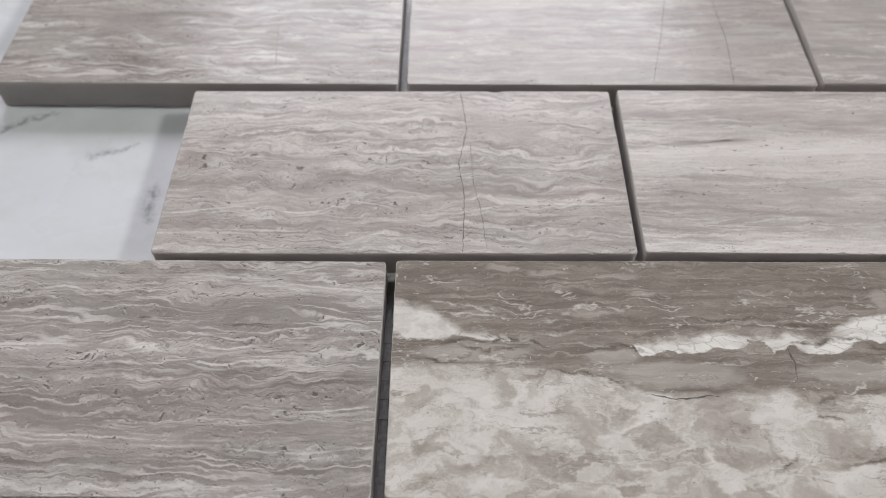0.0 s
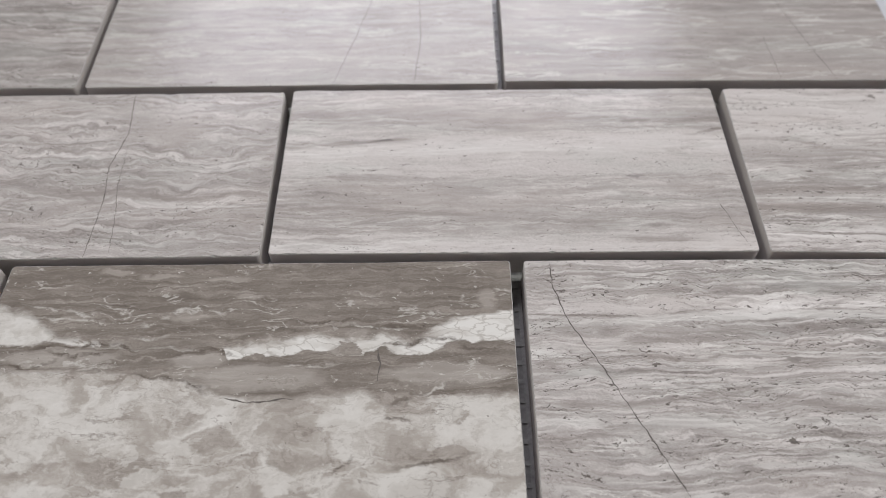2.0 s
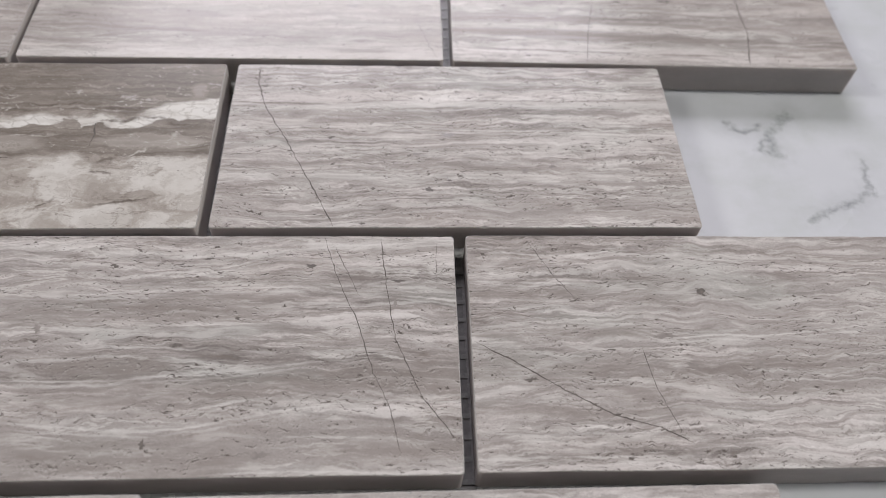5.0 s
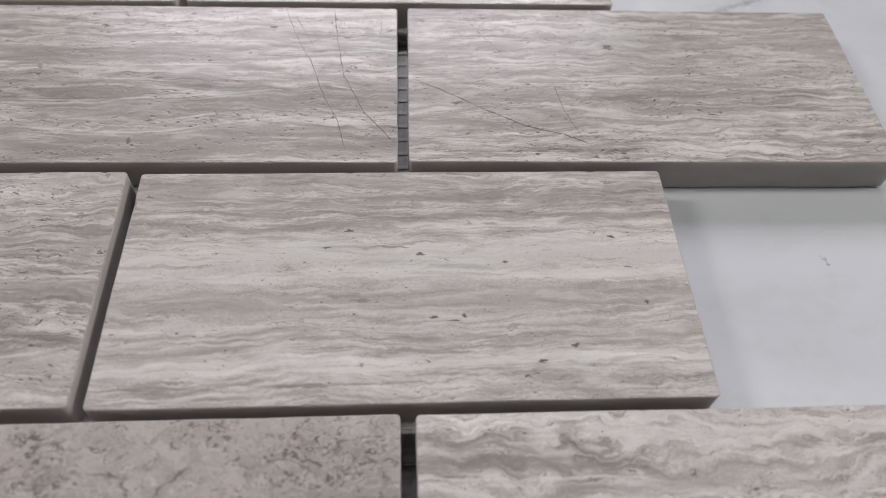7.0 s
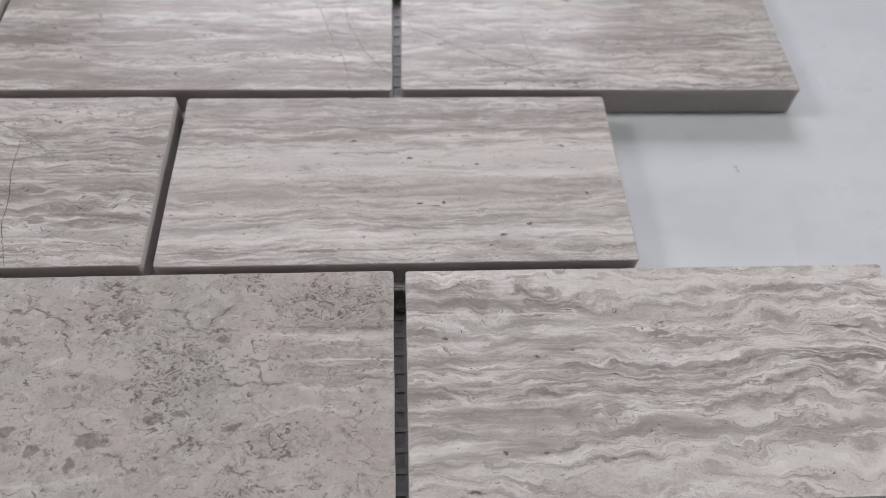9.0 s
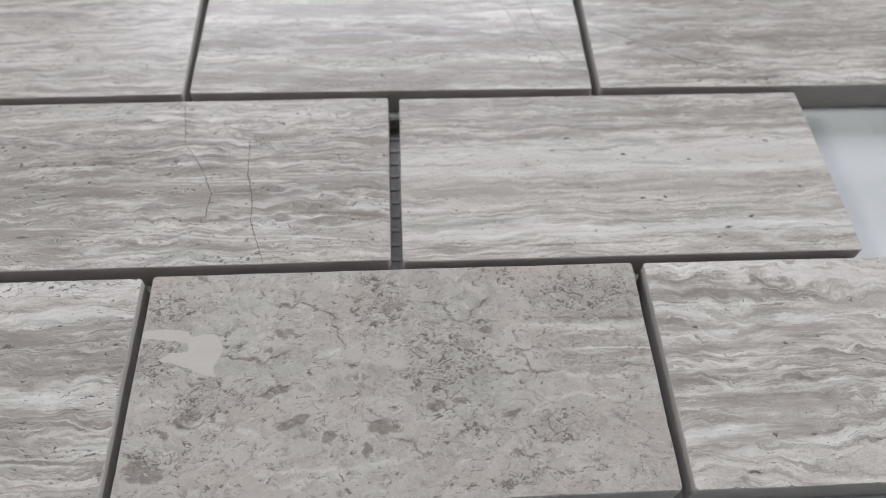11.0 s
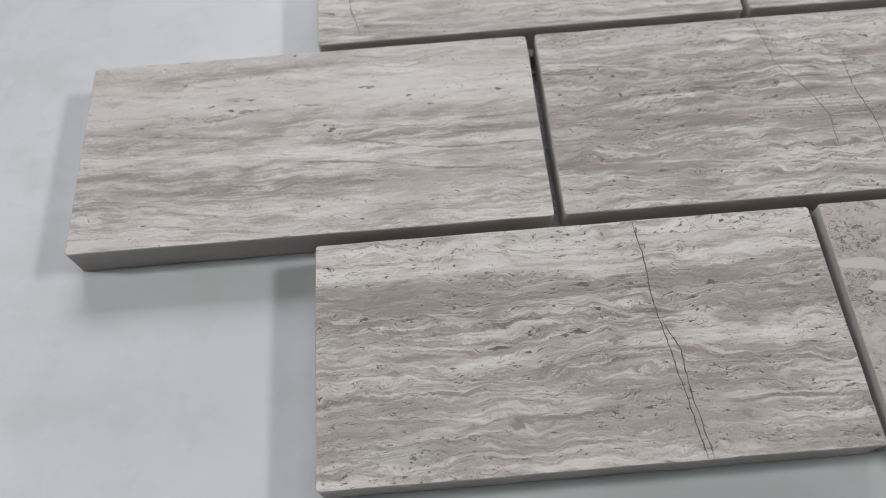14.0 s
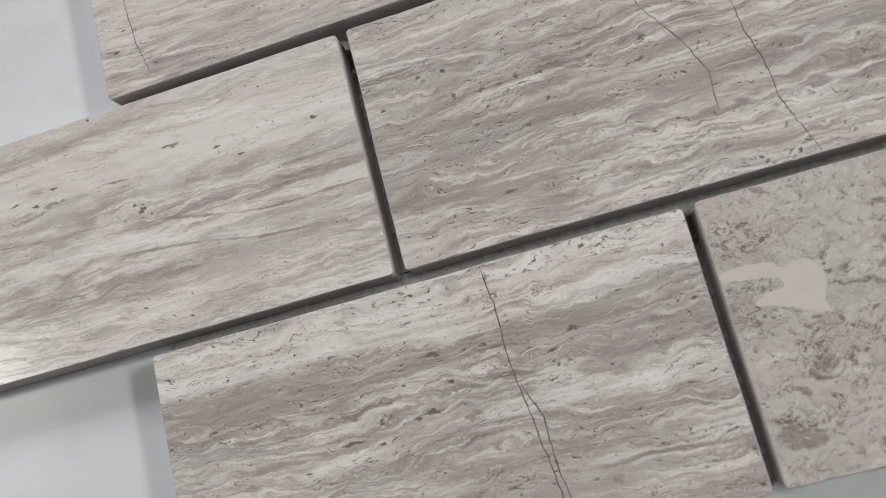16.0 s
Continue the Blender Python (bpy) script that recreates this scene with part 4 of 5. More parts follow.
bed("F2", "pale", 0.5, (-47, 7.3), (-40.5, 6.5), (-33.5, 8.1), (-29.7, 9.9), (-25.1, 10.4), (-18.6, 8.9), (-12.8, 9.3), (-8.6, 7.9), (-2.2, 6.4))
bed("F2", "grey", 0.8, (-43.5, 8.5), (-38, 7.9), (-32.2, 9), (-27.4, 10.3))
bed("F2", "grey", 1.1, (-32.6, 6.8), (-26.6, 8.5), (-21.6, 5.8), (-17, 6.3), (-12, 8), (-8, 6))
bed("F2", "grey", 0.9, (-48.8, 3.2), (-40.9, 3.8), (-31, 3.7), (-22, 4), (-10.8, 4.2))
bed("F2", "pale", 0.35, (-48.8, 1.4), (-37, 0.9), (-26, 1.1), (-14.9, 1.3))
bed("F2", "dark", 0.4, (-41.8, -1.2), (-32, -1.3), (-26.7, -1.8), (-18.8, -0.9), (-12.5, -1.7))
bed("F2", "grey", 0.8, (-44.2, -2.9), (-33.4, -2.7), (-26.8, -2.4))
bed("F2", "pale", 0.5, (-45.8, -6.2), (-38.2, -5.4), (-22, -4.9), (-12.8, -2.9), (-7.2, -6), (-0.9, -6.8))
bed("F2", "grey", 1.5, (-48.8, -8.8), (-40.8, -8.1), (-28, -7.4), (-14.4, -8.5), (-7.5, -10.4), (9.8, -10))
bed("F2", "pale", 0.6, (-48.8, -14.7), (-41.6, -12.9), (-34.2, -12.1), (-26.1, -13))
bed("F2", "grey", 1.2, (-48.4, -16.8), (-40, -15), (-31.5, -13.8), (-25.3, -13.7))
bed("F2", "pale", 0.4, (-47.4, 21.1), (-39, 22.2), (-34.9, 18.6), (-24, 20.3), (-14.3, 21.4), (-5.6, 18.3))
bed("F2", "grey", 0.8, (-45.8, 15.6), (-36.6, 16), (-25.2, 14.9), (-16.8, 16))
bed("F2", "pale", 0.35, (-41.6, 13.5), (-32.6, 12.6), (-23.2, 13.5), (-12.1, 11.9))

bed("F1", "dark", 0.3, (25.4, 11), (33.3, 11.3), (40, 10.5), (48, 10.8))
bed("F1", "dark", 0.5, (30.5, 7.1), (39.4, 7.4), (48.2, 6.4))
bed("F1", "pale", 0.45, (24.1, 9.7), (33, 9.3), (42, 9), (47.5, 8.4))
bed("F1", "pale", 0.35, (32.2, 4), (41.1, 4.2), (48.8, 3.6))
bed("F1", "dark", 0.4, (30.8, 1.6), (40.6, 1.3), (49.1, -0.3))

bed("B1", "grey", 0.8, (-46.9, 5.6), (-39.4, 6.3), (-28.6, 7), (-17.5, 8.3))
bed("B1", "pale", 0.5, (-48, 3.1), (-36.8, 2.9), (-30.7, 4.1), (-19.4, 3.3), (-5.7, 4.8), (13, 5), (25.4, 4), (42.9, 4.4))
bed("B1", "grey", 0.5, (25.5, 14), (31.7, 12.7), (39.4, 12.2), (44.8, 13.8))
bed("B1", "dark", 0.3, (41.4, 8.2), (45.2, 9.5), (47.9, 10.6))
bed("B1", "dark", 0.3, (-36.5, 6.8), (-30.8, 6.6), (-27.1, 7.4), (-23.9, 7.6))
bed("B1", "grey", 0.4, (-47.3, -12.7), (-35.7, -11.3), (-23.9, -13.7), (-14.5, -13), (-6.4, -14.6))
bed("B1", "grey", 0.6, (5.2, -15.4), (14.4, -16.2), (21.3, -16.3))
bed("B1", "pale", 0.5, (-48.5, -22.1), (-40.7, -20.7), (-30.3, -22.9), (-15.7, -19.5), (-3.2, -21.1), (5.9, -20.4))
bed("B1", "grey", 0.4, (21.9, -19.9), (30.9, -20.6), (38.9, -20.3))

bed("B2", "grey", 0.7, (-47.5, -12.4), (-24.5, -11.7), (-0.5, -14.2), (23.9, -15.1))
bed("B2", "grey", 0.5, (-48.6, -7.6), (-23.7, -6.9), (1, -8.7), (30.9, -9.6))
bed("B2", "pale", 0.5, (-47.6, -10.1), (-24.1, -9.4), (0.3, -11.4), (29.9, -12.3))
bed("B2", "dark", 0.3, (-48, -18.5), (-25.7, -19), (-1.8, -19.6), (22.2, -20.1))

bed("D1", "pale", 0.55, (-36.3, 19.9), (-26.4, 21.6), (-17.8, 20.8), (-4.8, 18.6), (5.8, 18), (16.1, 20.6), (22.4, 21.9), (32.2, 20.6), (48.6, 22.6))
bed("D1", "pale", 0.35, (-4.5, 16.7), (-0.1, 15.4), (6.1, 15.7), (11.1, 17.7), (18.3, 19.3))
bed("D1", "dark", 0.25, (-22.9, 8.2), (-15.1, 8.8), (-8.2, 9.3))
bed("D1", "grey", 0.5, (-4.3, 9.9), (1.7, 10.5), (12, 9.3), (19.1, 10.2))
bed("D1", "pale", 0.4, (-33.4, 10.6), (-23.2, 9.4), (-8.6, 11.1), (6.7, 11.1), (27.2, 12.3), (48.1, 7.9))
bed("D1", "grey", 1.6, (-32.4, 7.1), (-22.3, 5.9), (-7.7, 7), (9.4, 6.3), (17.5, 5.7))
bed("D1", "pale", 0.35, (-2.1, 3.5), (9.6, 4.3), (17.7, 3.4))
bed("D1", "grey", 1.5, (-28.7, -5), (-15, -4.1), (-0.7, -4.7))
bed("D1", "pale", 0.4, (-28.2, -6.6), (-17, -7.2), (-5.1, -6.3), (9, -5.9), (23.2, -3.3))
bed("D1", "grey", 2, (-27.1, -10.1), (-18.3, -9.2), (0.4, -10.4), (14.1, -8.5), (24.4, -7.1), (35.9, -6.7), (47.5, -7.8))
bed("D1", "pale", 0.4, (2.6, -12.9), (9.7, -11), (17.1, -10.1))
bed("D1", "pale", 0.4, (-26, -14), (-10.4, -15.7), (1.4, -16.3), (14.6, -13.1), (28.4, -11.2), (47.4, -11.4))
bed("D1", "grey", 2.6, (-24.5, -18.7), (-11, -20.3), (2.1, -20), (15.5, -20.7))
bed("D1", "pale", 0.6, (7, -23.3), (15.7, -23), (29, -22.7), (47, -23.9))
bed("D1", "grey", 0.8, (24.3, -19.4), (37.9, -19.2), (47.1, -18.8))

bed("D2", "pale", 0.4, (-46.2, 20.4), (-40.8, 19.1), (-30, 17.7), (-18.5, 20.4), (-7.6, 18.4), (3.3, 17.1))
bed("D2", "dark", 0.3, (-24, 13.2), (-14.1, 13.8), (-5.5, 12.9))
bed("D2", "pale", 0.4, (-44.5, 12.6), (-36, 12.2), (-25.3, 11.9))
bed("D2", "grey", 1, (-45.8, 10.1), (-36.3, 9.5), (-22.4, 9.4), (-9.7, 8.8))
bed("D2", "grey", 0.7, (-42.2, 1.8), (-31.9, 1.9), (-21.5, 2.2), (-15.5, 1.1), (-10.3, 0.7))
bed("D2", "pale", 0.4, (-21.3, 3.4), (-16.4, 1.6), (-11.6, -0.1), (-2.8, 1.6), (4.2, 0.4), (15.3, 2.1), (27.6, 3.2))
bed("D2", "grey", 1.3, (-46.7, -6), (-27.7, -5), (-12.7, -5.7), (3, -4.1), (18.3, -4.8))
bed("D2", "dark", 0.3, (-8.2, -7.9), (-0.7, -6.3), (7.1, -7.5))
bed("D2", "grey", 0.8, (-3.6, -9.5), (6.3, -10.1), (22.1, -8.7))
bed("D2", "pale", 0.5, (-41.8, -16.8), (-38.1, -18.3), (-32.3, -16.9), (-28.4, -15.9), (-22.9, -17.5))
bed("D2", "pale", 0.4, (-46.8, -21.5), (-34.7, -21.2), (-16.1, -21.6))
bed("D2", "grey", 0.7, (-46.2, -12.2), (-33.8, -13.4), (-24.2, -14), (-9.4, -13.1))

bed("C0", "pale", 0.5, (7, 18.2), (12.2, 19.5), (16.7, 19.6), (23.5, 18.3), (31.3, 17.8), (40.3, 16.6), (48.8, 16))
bed("C0", "pale", 0.35, (-25.3, 15.2), (-16.9, 16.6), (-11.6, 17.3), (-6.5, 14.8))
bed("C0", "pale", 0.3, (-23.5, 10.2), (-12.6, 9.7), (-5, 9.4))
bed("C0", "dark", 0.3, (0.2, 12.3), (2.3, 10.5), (7.6, 10.8))
bed("C0", "pale", 0.35, (-21.1, 3.7), (-11.1, 4.9), (-2, 2.7), (4, 3.3), (10.8, 5.8), (18.7, 2.9), (25.7, 4.7), (37.3, 3.7))
bed("C0", "pale", 0.35, (-20.1, 0.8), (-11.7, 0.3), (-4.6, 0.9), (-0.2, -0.1))
bed("C0", "pale", 0.4, (3.9, -0.3), (8.7, 1.1), (11.6, 2.3), (16.1, 0.6), (21.3, 0.1), (24.2, 1.2), (35.5, 1.4))
bed("C0", "dark", 0.5, (-17.7, -5.8), (-5.9, -5.2), (2.3, -5.8), (12.2, -5), (22.1, -4.3), (32.2, -4.8), (48.8, -4))
bed("C0", "grey", 1.2, (-16.4, -9.5), (-1.9, -8.3), (12.8, -7.6), (27.6, -7.5), (48.8, -6.7))
bed("C0", "pale", 0.3, (22.7, -7.5), (32.7, -8.5), (38.7, -8.9), (47.4, -7.3))
bed("C0", "grey", 1, (-15.5, -12.1), (-5.9, -11.5), (10.1, -12.8), (21.7, -12.7), (33.2, -12.1), (48.8, -11.9))
bed("C0", "pale", 0.4, (-15.1, -13.1), (-5.4, -13.2), (4.4, -13.4), (12.3, -14.3), (23.8, -13.7))
bed("C0", "pale", 0.35, (24.1, -15.2), (35.7, -16.5), (43.2, -15.4), (48.8, -14.9))
bed("C0", "pale", 0.8, (16.2, -23.1), (25.4, -22.5), (36.4, -22.2))

bed("B0", "grey", 0.9, (-47.9, -4.4), (-36.5, -6.8), (-31.1, -2.8), (-27, -6), (-23.1, -7.5), (-17.3, -5.2), (-10.3, -1.9), (-5.3, -2.7))
bed("B0", "grey", 0.7, (-0.3, -5.9), (9.4, -7.2), (17.8, -5.9), (23.8, -8.2), (35.8, -8.2), (41.9, -6.6))
bed("B0", "pale", 0.35, (-47.1, -13.7), (-38, -12.2), (-31, -11.4), (-23.6, -13.3), (-16.5, -13.6), (-12, -10.6), (-7.3, -9.8), (-0, -12.8))
bed("B0", "dark", 0.25, (-16.2, -16.9), (-6.8, -17.3), (0.1, -16.5), (7.1, -18), (17.5, -18.3), (23.3, -19.4))
bed("B0", "pale", 0.4, (-47.4, -17.8), (-40.5, -17.3), (-28.8, -18), (-17.2, -18.3))
bed("B0", "grey", 0.6, (-44.1, -16.6), (-29.1, -15.9), (-16.2, -16.6))
bed("B0", "pale", 0.3, (0, -13.6), (11.8, -14.3), (23.7, -10.5), (35.5, -11.3), (47.5, -10.5))

CALM = {"E2": (-11.0, 6.0), "E0": (3.0, 24.0), "B2": (2.0, 24.0), "B1": (-3.0, 9.0), "F2": (-24.0, -17.0), "C0": (6.0, 14.0), "D1": (-22.0, -14.0)}  # quiet beds, mm
LOOKS = {"C1": "polished brown and cream brecciated marble tile", "F1": "polished beige-grey fossil marble tile with dark specks"}

sheet = tagged(new("mosaic_sheet"), "grey wood-vein marble mosaic sheet of staggered tiles on the white table", "mosaic tiles")
sheet.location = (0.174, -0.146, 0.0)
home = Matrix.Translation((-0.174, 0.146, 0.0))


def tile_mesh(seed):
    """A sawn stone tile: chipped arris, small bevel, softly rounded corners."""
    rng = random.Random(seed)
    r, hx, hy = 0.0007, TW / 2, TH / 2
    ring = []
    for cx, cy, a0 in ((hx - r, hy - r, 0), (-hx + r, hy - r, 90), (-hx + r, -hy + r, 180), (hx - r, -hy + r, 270)):
        arc = [(cx + r * math.cos(radians(a0 + a)), cy + r * math.sin(radians(a0 + a))) for a in (0, 30, 60, 90)]
        ring += arc
    full = []
    for (ax, ay), (bx, by) in zip(ring, ring[1:] + ring[:1]):
        n = max(1, int(math.hypot(bx - ax, by - ay) / 0.0009))
        full += [(ax + (bx - ax) * k / n, ay + (by - ay) * k / n) for k in range(n)]
    bm = bmesh.new()
    inner, outer, low = [], [], []
    for x, y in full:
        chip = max(0.0, noise.noise(Vector((x * 700, y * 700, seed * 9.1))) - 0.42) * 0.0009
        wob = noise.noise(Vector((x * 90, y * 90, seed * 3.7))) * 0.00012
        inset = 0.00010 + chip + rng.random() * 0.00006
        sx, sy = 1 - (wob + inset) / hx, 1 - (wob + inset) / hy
        inner.append(bm.verts.new((x * sx, y * sy, TT)))
        outer.append(bm.verts.new((x * (1 - wob / hx), y * (1 - wob / hy), TT - 0.00012 - chip * 0.8)))
        low.append(bm.verts.new((x * (1 - wob / hx), y * (1 - wob / hy), LIFT)))
    bm.faces.new(inner)
    bm.faces.new(list(reversed(low)))
    n = len(full)
    for k in range(n):
        j = (k + 1) % n
        bm.faces.new((outer[k], outer[j], inner[j], inner[k])).material_index = 2
        f = bm.faces.new((low[k], low[j], outer[j], outer[k]))
        f.material_index = 1
    return bm


def ribbon(points, width, seed, taper=True):
    """A hairline running through the points, wandering a little, as a thin ribbon on the tile's face."""
    rng = random.Random(seed)
    path = []
    for (ax, ay), (bx, by) in zip(points, points[1:]):
        n = max(2, int(math.hypot(bx - ax, by - ay) / 0.9))
        path += [(ax + (bx - ax) * k / n + rng.uniform(-0.13, 0.13), ay + (by - ay) * k / n + rng.uniform(-0.10, 0.10)) for k in range(n)]
    path.append(points[-1])
    bm = bmesh.new()
    left, right = [], []
    for k, (x, y) in enumerate(path):
        ax, ay = path[max(0, k - 1)]
        bx, by = path[min(len(path) - 1, k + 1)]
        d = math.hypot(bx - ax, by - ay) or 1.0
        nx, ny = -(by - ay) / d, (bx - ax) / d
        w = width * rng.uniform(0.35, 1.1) * 0.42
        if taper and (k < 2 or k > len(path) - 3):
            w *= 0.4
        left.append(bm.verts.new(((x + nx * w) / 1000, (y + ny * w) / 1000, TT + 0.00002)))
        right.append(bm.verts.new(((x - nx * w) / 1000, (y - ny * w) / 1000, TT + 0.00002)))
    for k in range(len(path) - 1):
        bm.faces.new((right[k], right[k + 1], left[k + 1], left[k]))
    return bm


TILES = {}
for index, (key, (cx, cy, turn)) in enumerate(CENTRES.items()):
    if key == "C1":
        stone = breccia_stone(7)
    elif key == "F1":
        stone = fossil_stone(4, BEDS["F1"])
    else:
        b, wave, fine, fleck, white, warm, smooth = VEINED[key]
        stone = vein_stone(index + 1, b, wave, fine, fleck, white, warm, smooth, CALM.get(key), BEDS.get(key, ()))
    tile = part("tile", tile_mesh(index + 1), (stone, EDGE, CHIP), sheet, LOOKS.get(key, ""))
    tile.matrix_parent_inverse = home
    tile.matrix_basis = pose(cx, cy, 0.0, 0, 0, turn)
    TILES[key] = tile

CRACK_COUNT = [0]


def crack(key, width, *points):
    """A hairline crack: its width and its run, millimetres from the tile's middle."""
    part("crack", ribbon(points, width, CRACK_COUNT[0]), CRACK, TILES[key], "thin dark hairline crack")
    CRACK_COUNT[0] += 1


crack("B0", 0.26, (13.9, 23.2), (15.2, 10.8), (13.3, 0.5), (14.4, -9), (13.8, -23.2))
crack("B0", 0.14, (15.9, 7.3), (16.4, -4.3), (17.7, -12.1), (18.8, -22.2))
crack("A1", 0.22, (18, 10), (14.7, -4.7), (9.8, -23))
crack("A1", 0.22, (30, 14), (30.6, -6.8), (29.1, -23))
crack("A0", 0.18, (17.1, 2), (18.8, -18.5))
crack("A2", 0.2, (21, 14), (26.9, -11.3), (29.9, -23))
crack("A2", 0.16, (16.1, -7.9), (16.7, -22.9))
crack("B2", 0.24, (-9.4, 23), (-12, 11.3), (-12.2, 2.3), (-14.8, -9.4), (-16.9, -23))
crack("B2", 0.42, (26.7, 23), (25.7, 9.5), (24.8, -1.2), (25, -11.2), (22.5, -23.2))
crack("C1", 0.62, (23.8, 4.6), (24.3, 1.5), (24, -2))
crack("C1", 0.42, (-2.7, -5), (1.4, -5.9), (5.3, -5.6), (7.3, -5.2), (9.3, -5.4))
crack("C2", 0.3, (-43.9, 23), (-43.6, 17.1), (-41.2, 9.3), (-35.9, -0.4), (-32, -8.3), (-27.8, -16.8), (-24.9, -23.2))
crack("B1", 0.18, (43.3, -10.1), (46, -18.6), (47.5, -22.3))
crack("D1", 0.22, (24, 23.2), (27.2, 12.9), (31.2, 3.9), (34, -5.6), (36.9, -11.8), (38.9, -20))
crack("D1", 0.16, (25.9, 21.3), (31.2, 9.8))
crack("D1", 0.24, (34.7, 23.2), (36.1, 11.6), (37.8, 1), (42.2, -9.9), (48.5, -18.4))
crack("D1", 0.14, (45.6, 21.9), (45.3, 12.8))
crack("D2", 0.32, (-48.4, 0.1), (-41.6, -3.8), (-33.3, -9.3), (-25.2, -14), (-17.9, -16.2), (-12.7, -19))
crack("D2", 0.16, (-36.7, 21.8), (-32.6, 13.9), (-28.9, 8.9))
crack("D2", 0.2, (-18.4, -1), (-17, -9.4), (-14.5, -17))
crack("E1", 0.26, (0.6, 23), (2.5, 10.3), (7.3, 2.2), (10, -4.7), (9.6, -12))
crack("E1", 0.26, (17.1, 11), (17.4, 1.2), (19, -5.6), (19.3, -12.9), (22.8, -23.2))
crack("E1", 0.14, (9.2, 16.8), (18.2, 11), (28.1, 3.6))
crack("F0", 0.34, (13.7, 23.2), (14.6, 16.5), (14.5, 7.3), (15.7, -2.4), (16.8, -11.5), (18.2, -23.2))
crack("F0", 0.34, (15.5, 2.3), (17.7, -3.7), (17.8, -11.6), (19.3, -23.2))
crack("D0", 0.26, (-43.5, 14), (-42, -3.8), (-41.1, -13.5), (-39.2, -21.2))

# pale resin-filled void of the fossil tile
bm = bmesh.new()
outline = [(-48.4, 11.0), (-45.2, 11.3), (-40.9, 10.8), (-39.1, 9.6), (-35.6, 10.0), (-33.5, 7.8), (-33.4, 5.6), (-34.5, 3.1), (-34.0, 1.0),
           (-35.5, 1.3), (-39.1, 2.7), (-42.0, 3.9), (-45.0, 4.6), (-42.5, 6.2), (-39.8, 6.4), (-40.2, 7.9), (-43.1, 8.8), (-48.3, 9.6)]
ring = []
for k in range(len(outline)):
    p0, p1, p2, p3 = (outline[(k + d) % len(outline)] for d in (-1, 0, 1, 2))
    for s in range(6):
        u = s / 6
        q = [0.5 * (2 * b + (c - a) * u + (2 * a - 5 * b + 4 * c - d) * u * u + (3 * b - a - 3 * c + d) * u ** 3) for a, b, c, d in zip(p0, p1, p2, p3)]
        jag = 0.28 * noise.noise(Vector((q[0] * 1.3, q[1] * 1.3, 4.0)))
        ring.append(bm.verts.new(((q[0] + jag) / 1000, (q[1] + jag) / 1000, TT + 0.000015)))
bm.faces.new(list(reversed(ring)))
part("resin_fill", bm, RESIN, TILES["F1"], "smooth pale beige resin fill")

# dark and grey inclusions in the stone, millimetres: x, y, length, height, dark or grey
INCLUSIONS = {}
INCLUSIONS["C0"] = [(23.6, 8.9, 8.5, 0.7, 1), (4.0, 12.0, 3, 0.9, 0), (-4.5, 7.6, 3.5, 0.8, 0), (32.2, 7.2, 1, 0.4, 1), (3.9, 10.3, 3, 0.5, 1)]
INCLUSIONS["B0"] = [(-31.9, 3.0, 2.2, 0.7, 1), (-28.2, 2.8, 2.5, 0.6, 0), (-21.3, -0.7, 2.2, 1.3, 1), (-31.1, -6.4, 4, 1.6, 0), (-27.6, -5.5, 3.5, 1.2, 0), (16.9, -5.1, 3, 1.2, 0)]
INCLUSIONS["B1"] = [(-26.8, 7.3, 4.5, 0.8, 1), (-32.3, 6.7, 4, 0.7, 0), (27.2, -3.6, 4.5, 1, 0), (-17.8, 6.0, 1, 0.4, 1), (-22.4, 0.1, 2.5, 0.6, 0)]
INCLUSIONS["B2"] = [(-6.5, 0.1, 3.5, 0.9, 1), (6.0, 0.9, 4, 1.2, 1), (-35.6, -2.2, 1.4, 0.6, 1), (-35.0, -8.0, 2.2, 0.7, 1), (39.2, 10.4, 3.5, 1.6, 1), (39.2, 15.1, 2.4, 1, 1), (23.7, 21.4, 3, 1.5, 1), (-15.0, 20.9, 2.5, 1.4, 0), (-7.4, 8.0, 1.6, 0.7, 1), (39.2, 5.8, 3, 1.2, 1), (18.9, 4.9, 1.4, 0.5, 1), (-39.6, -9.8, 1, 0.5, 1)]
INCLUSIONS["C2"] = [(39.7, -8.0, 2.6, 2, 0), (-1.4, 1.6, 3.4, 1.6, 0), (14.5, -8.5, 2.6, 1.5, 0), (-26.6, 0.7, 1.6, 1, 1), (20.3, -7.5, 2, 1, 0), (-5.8, -13.8, 2.5, 1.2, 1), (-1.6, -11.3, 1.5, 0.5, 1), (25.8, -13.4, 1.2, 0.8, 1), (-19.2, -22.4, 1.5, 0.8, 1), (-8.1, -4.0, 3, 0.6, 0)]
INCLUSIONS["D1"] = [(21.9, 16.6, 2, 1.1, 1), (38.2, 13.2, 2.8, 0.8, 1), (15.0, 0.7, 5.5, 1, 0), (-0.5, -0.1, 3, 0.8, 1), (-2.7, -18.1, 1, 2, 1), (-21.7, 15.5, 2.4, 0.7, 0), (-25.0, 3.6, 1.6, 2.2, 0), (15.8, -19.8, 4, 1.8, 0), (2.6, 18.2, 2, 0.5, 1), (-14.8, 16.7, 1.6, 0.6, 1), (37.7, 8.0, 0.6, 3, 0)]
INCLUSIONS["D2"] = [(-4.9, 10.7, 2, 1.8, 1), (-9.7, -4.6, 4, 1.2, 0), (-39.0, -7.3, 2.2, 1, 1), (-13.9, 1.1, 5, 1.2, 0), (12.8, 9.4, 1, 0.6, 1), (2.3, -4.7, 2.8, 1.6, 0), (15.6, -9.7, 1, 0.6, 1), (4.2, 0.4, 1, 0.5, 1)]
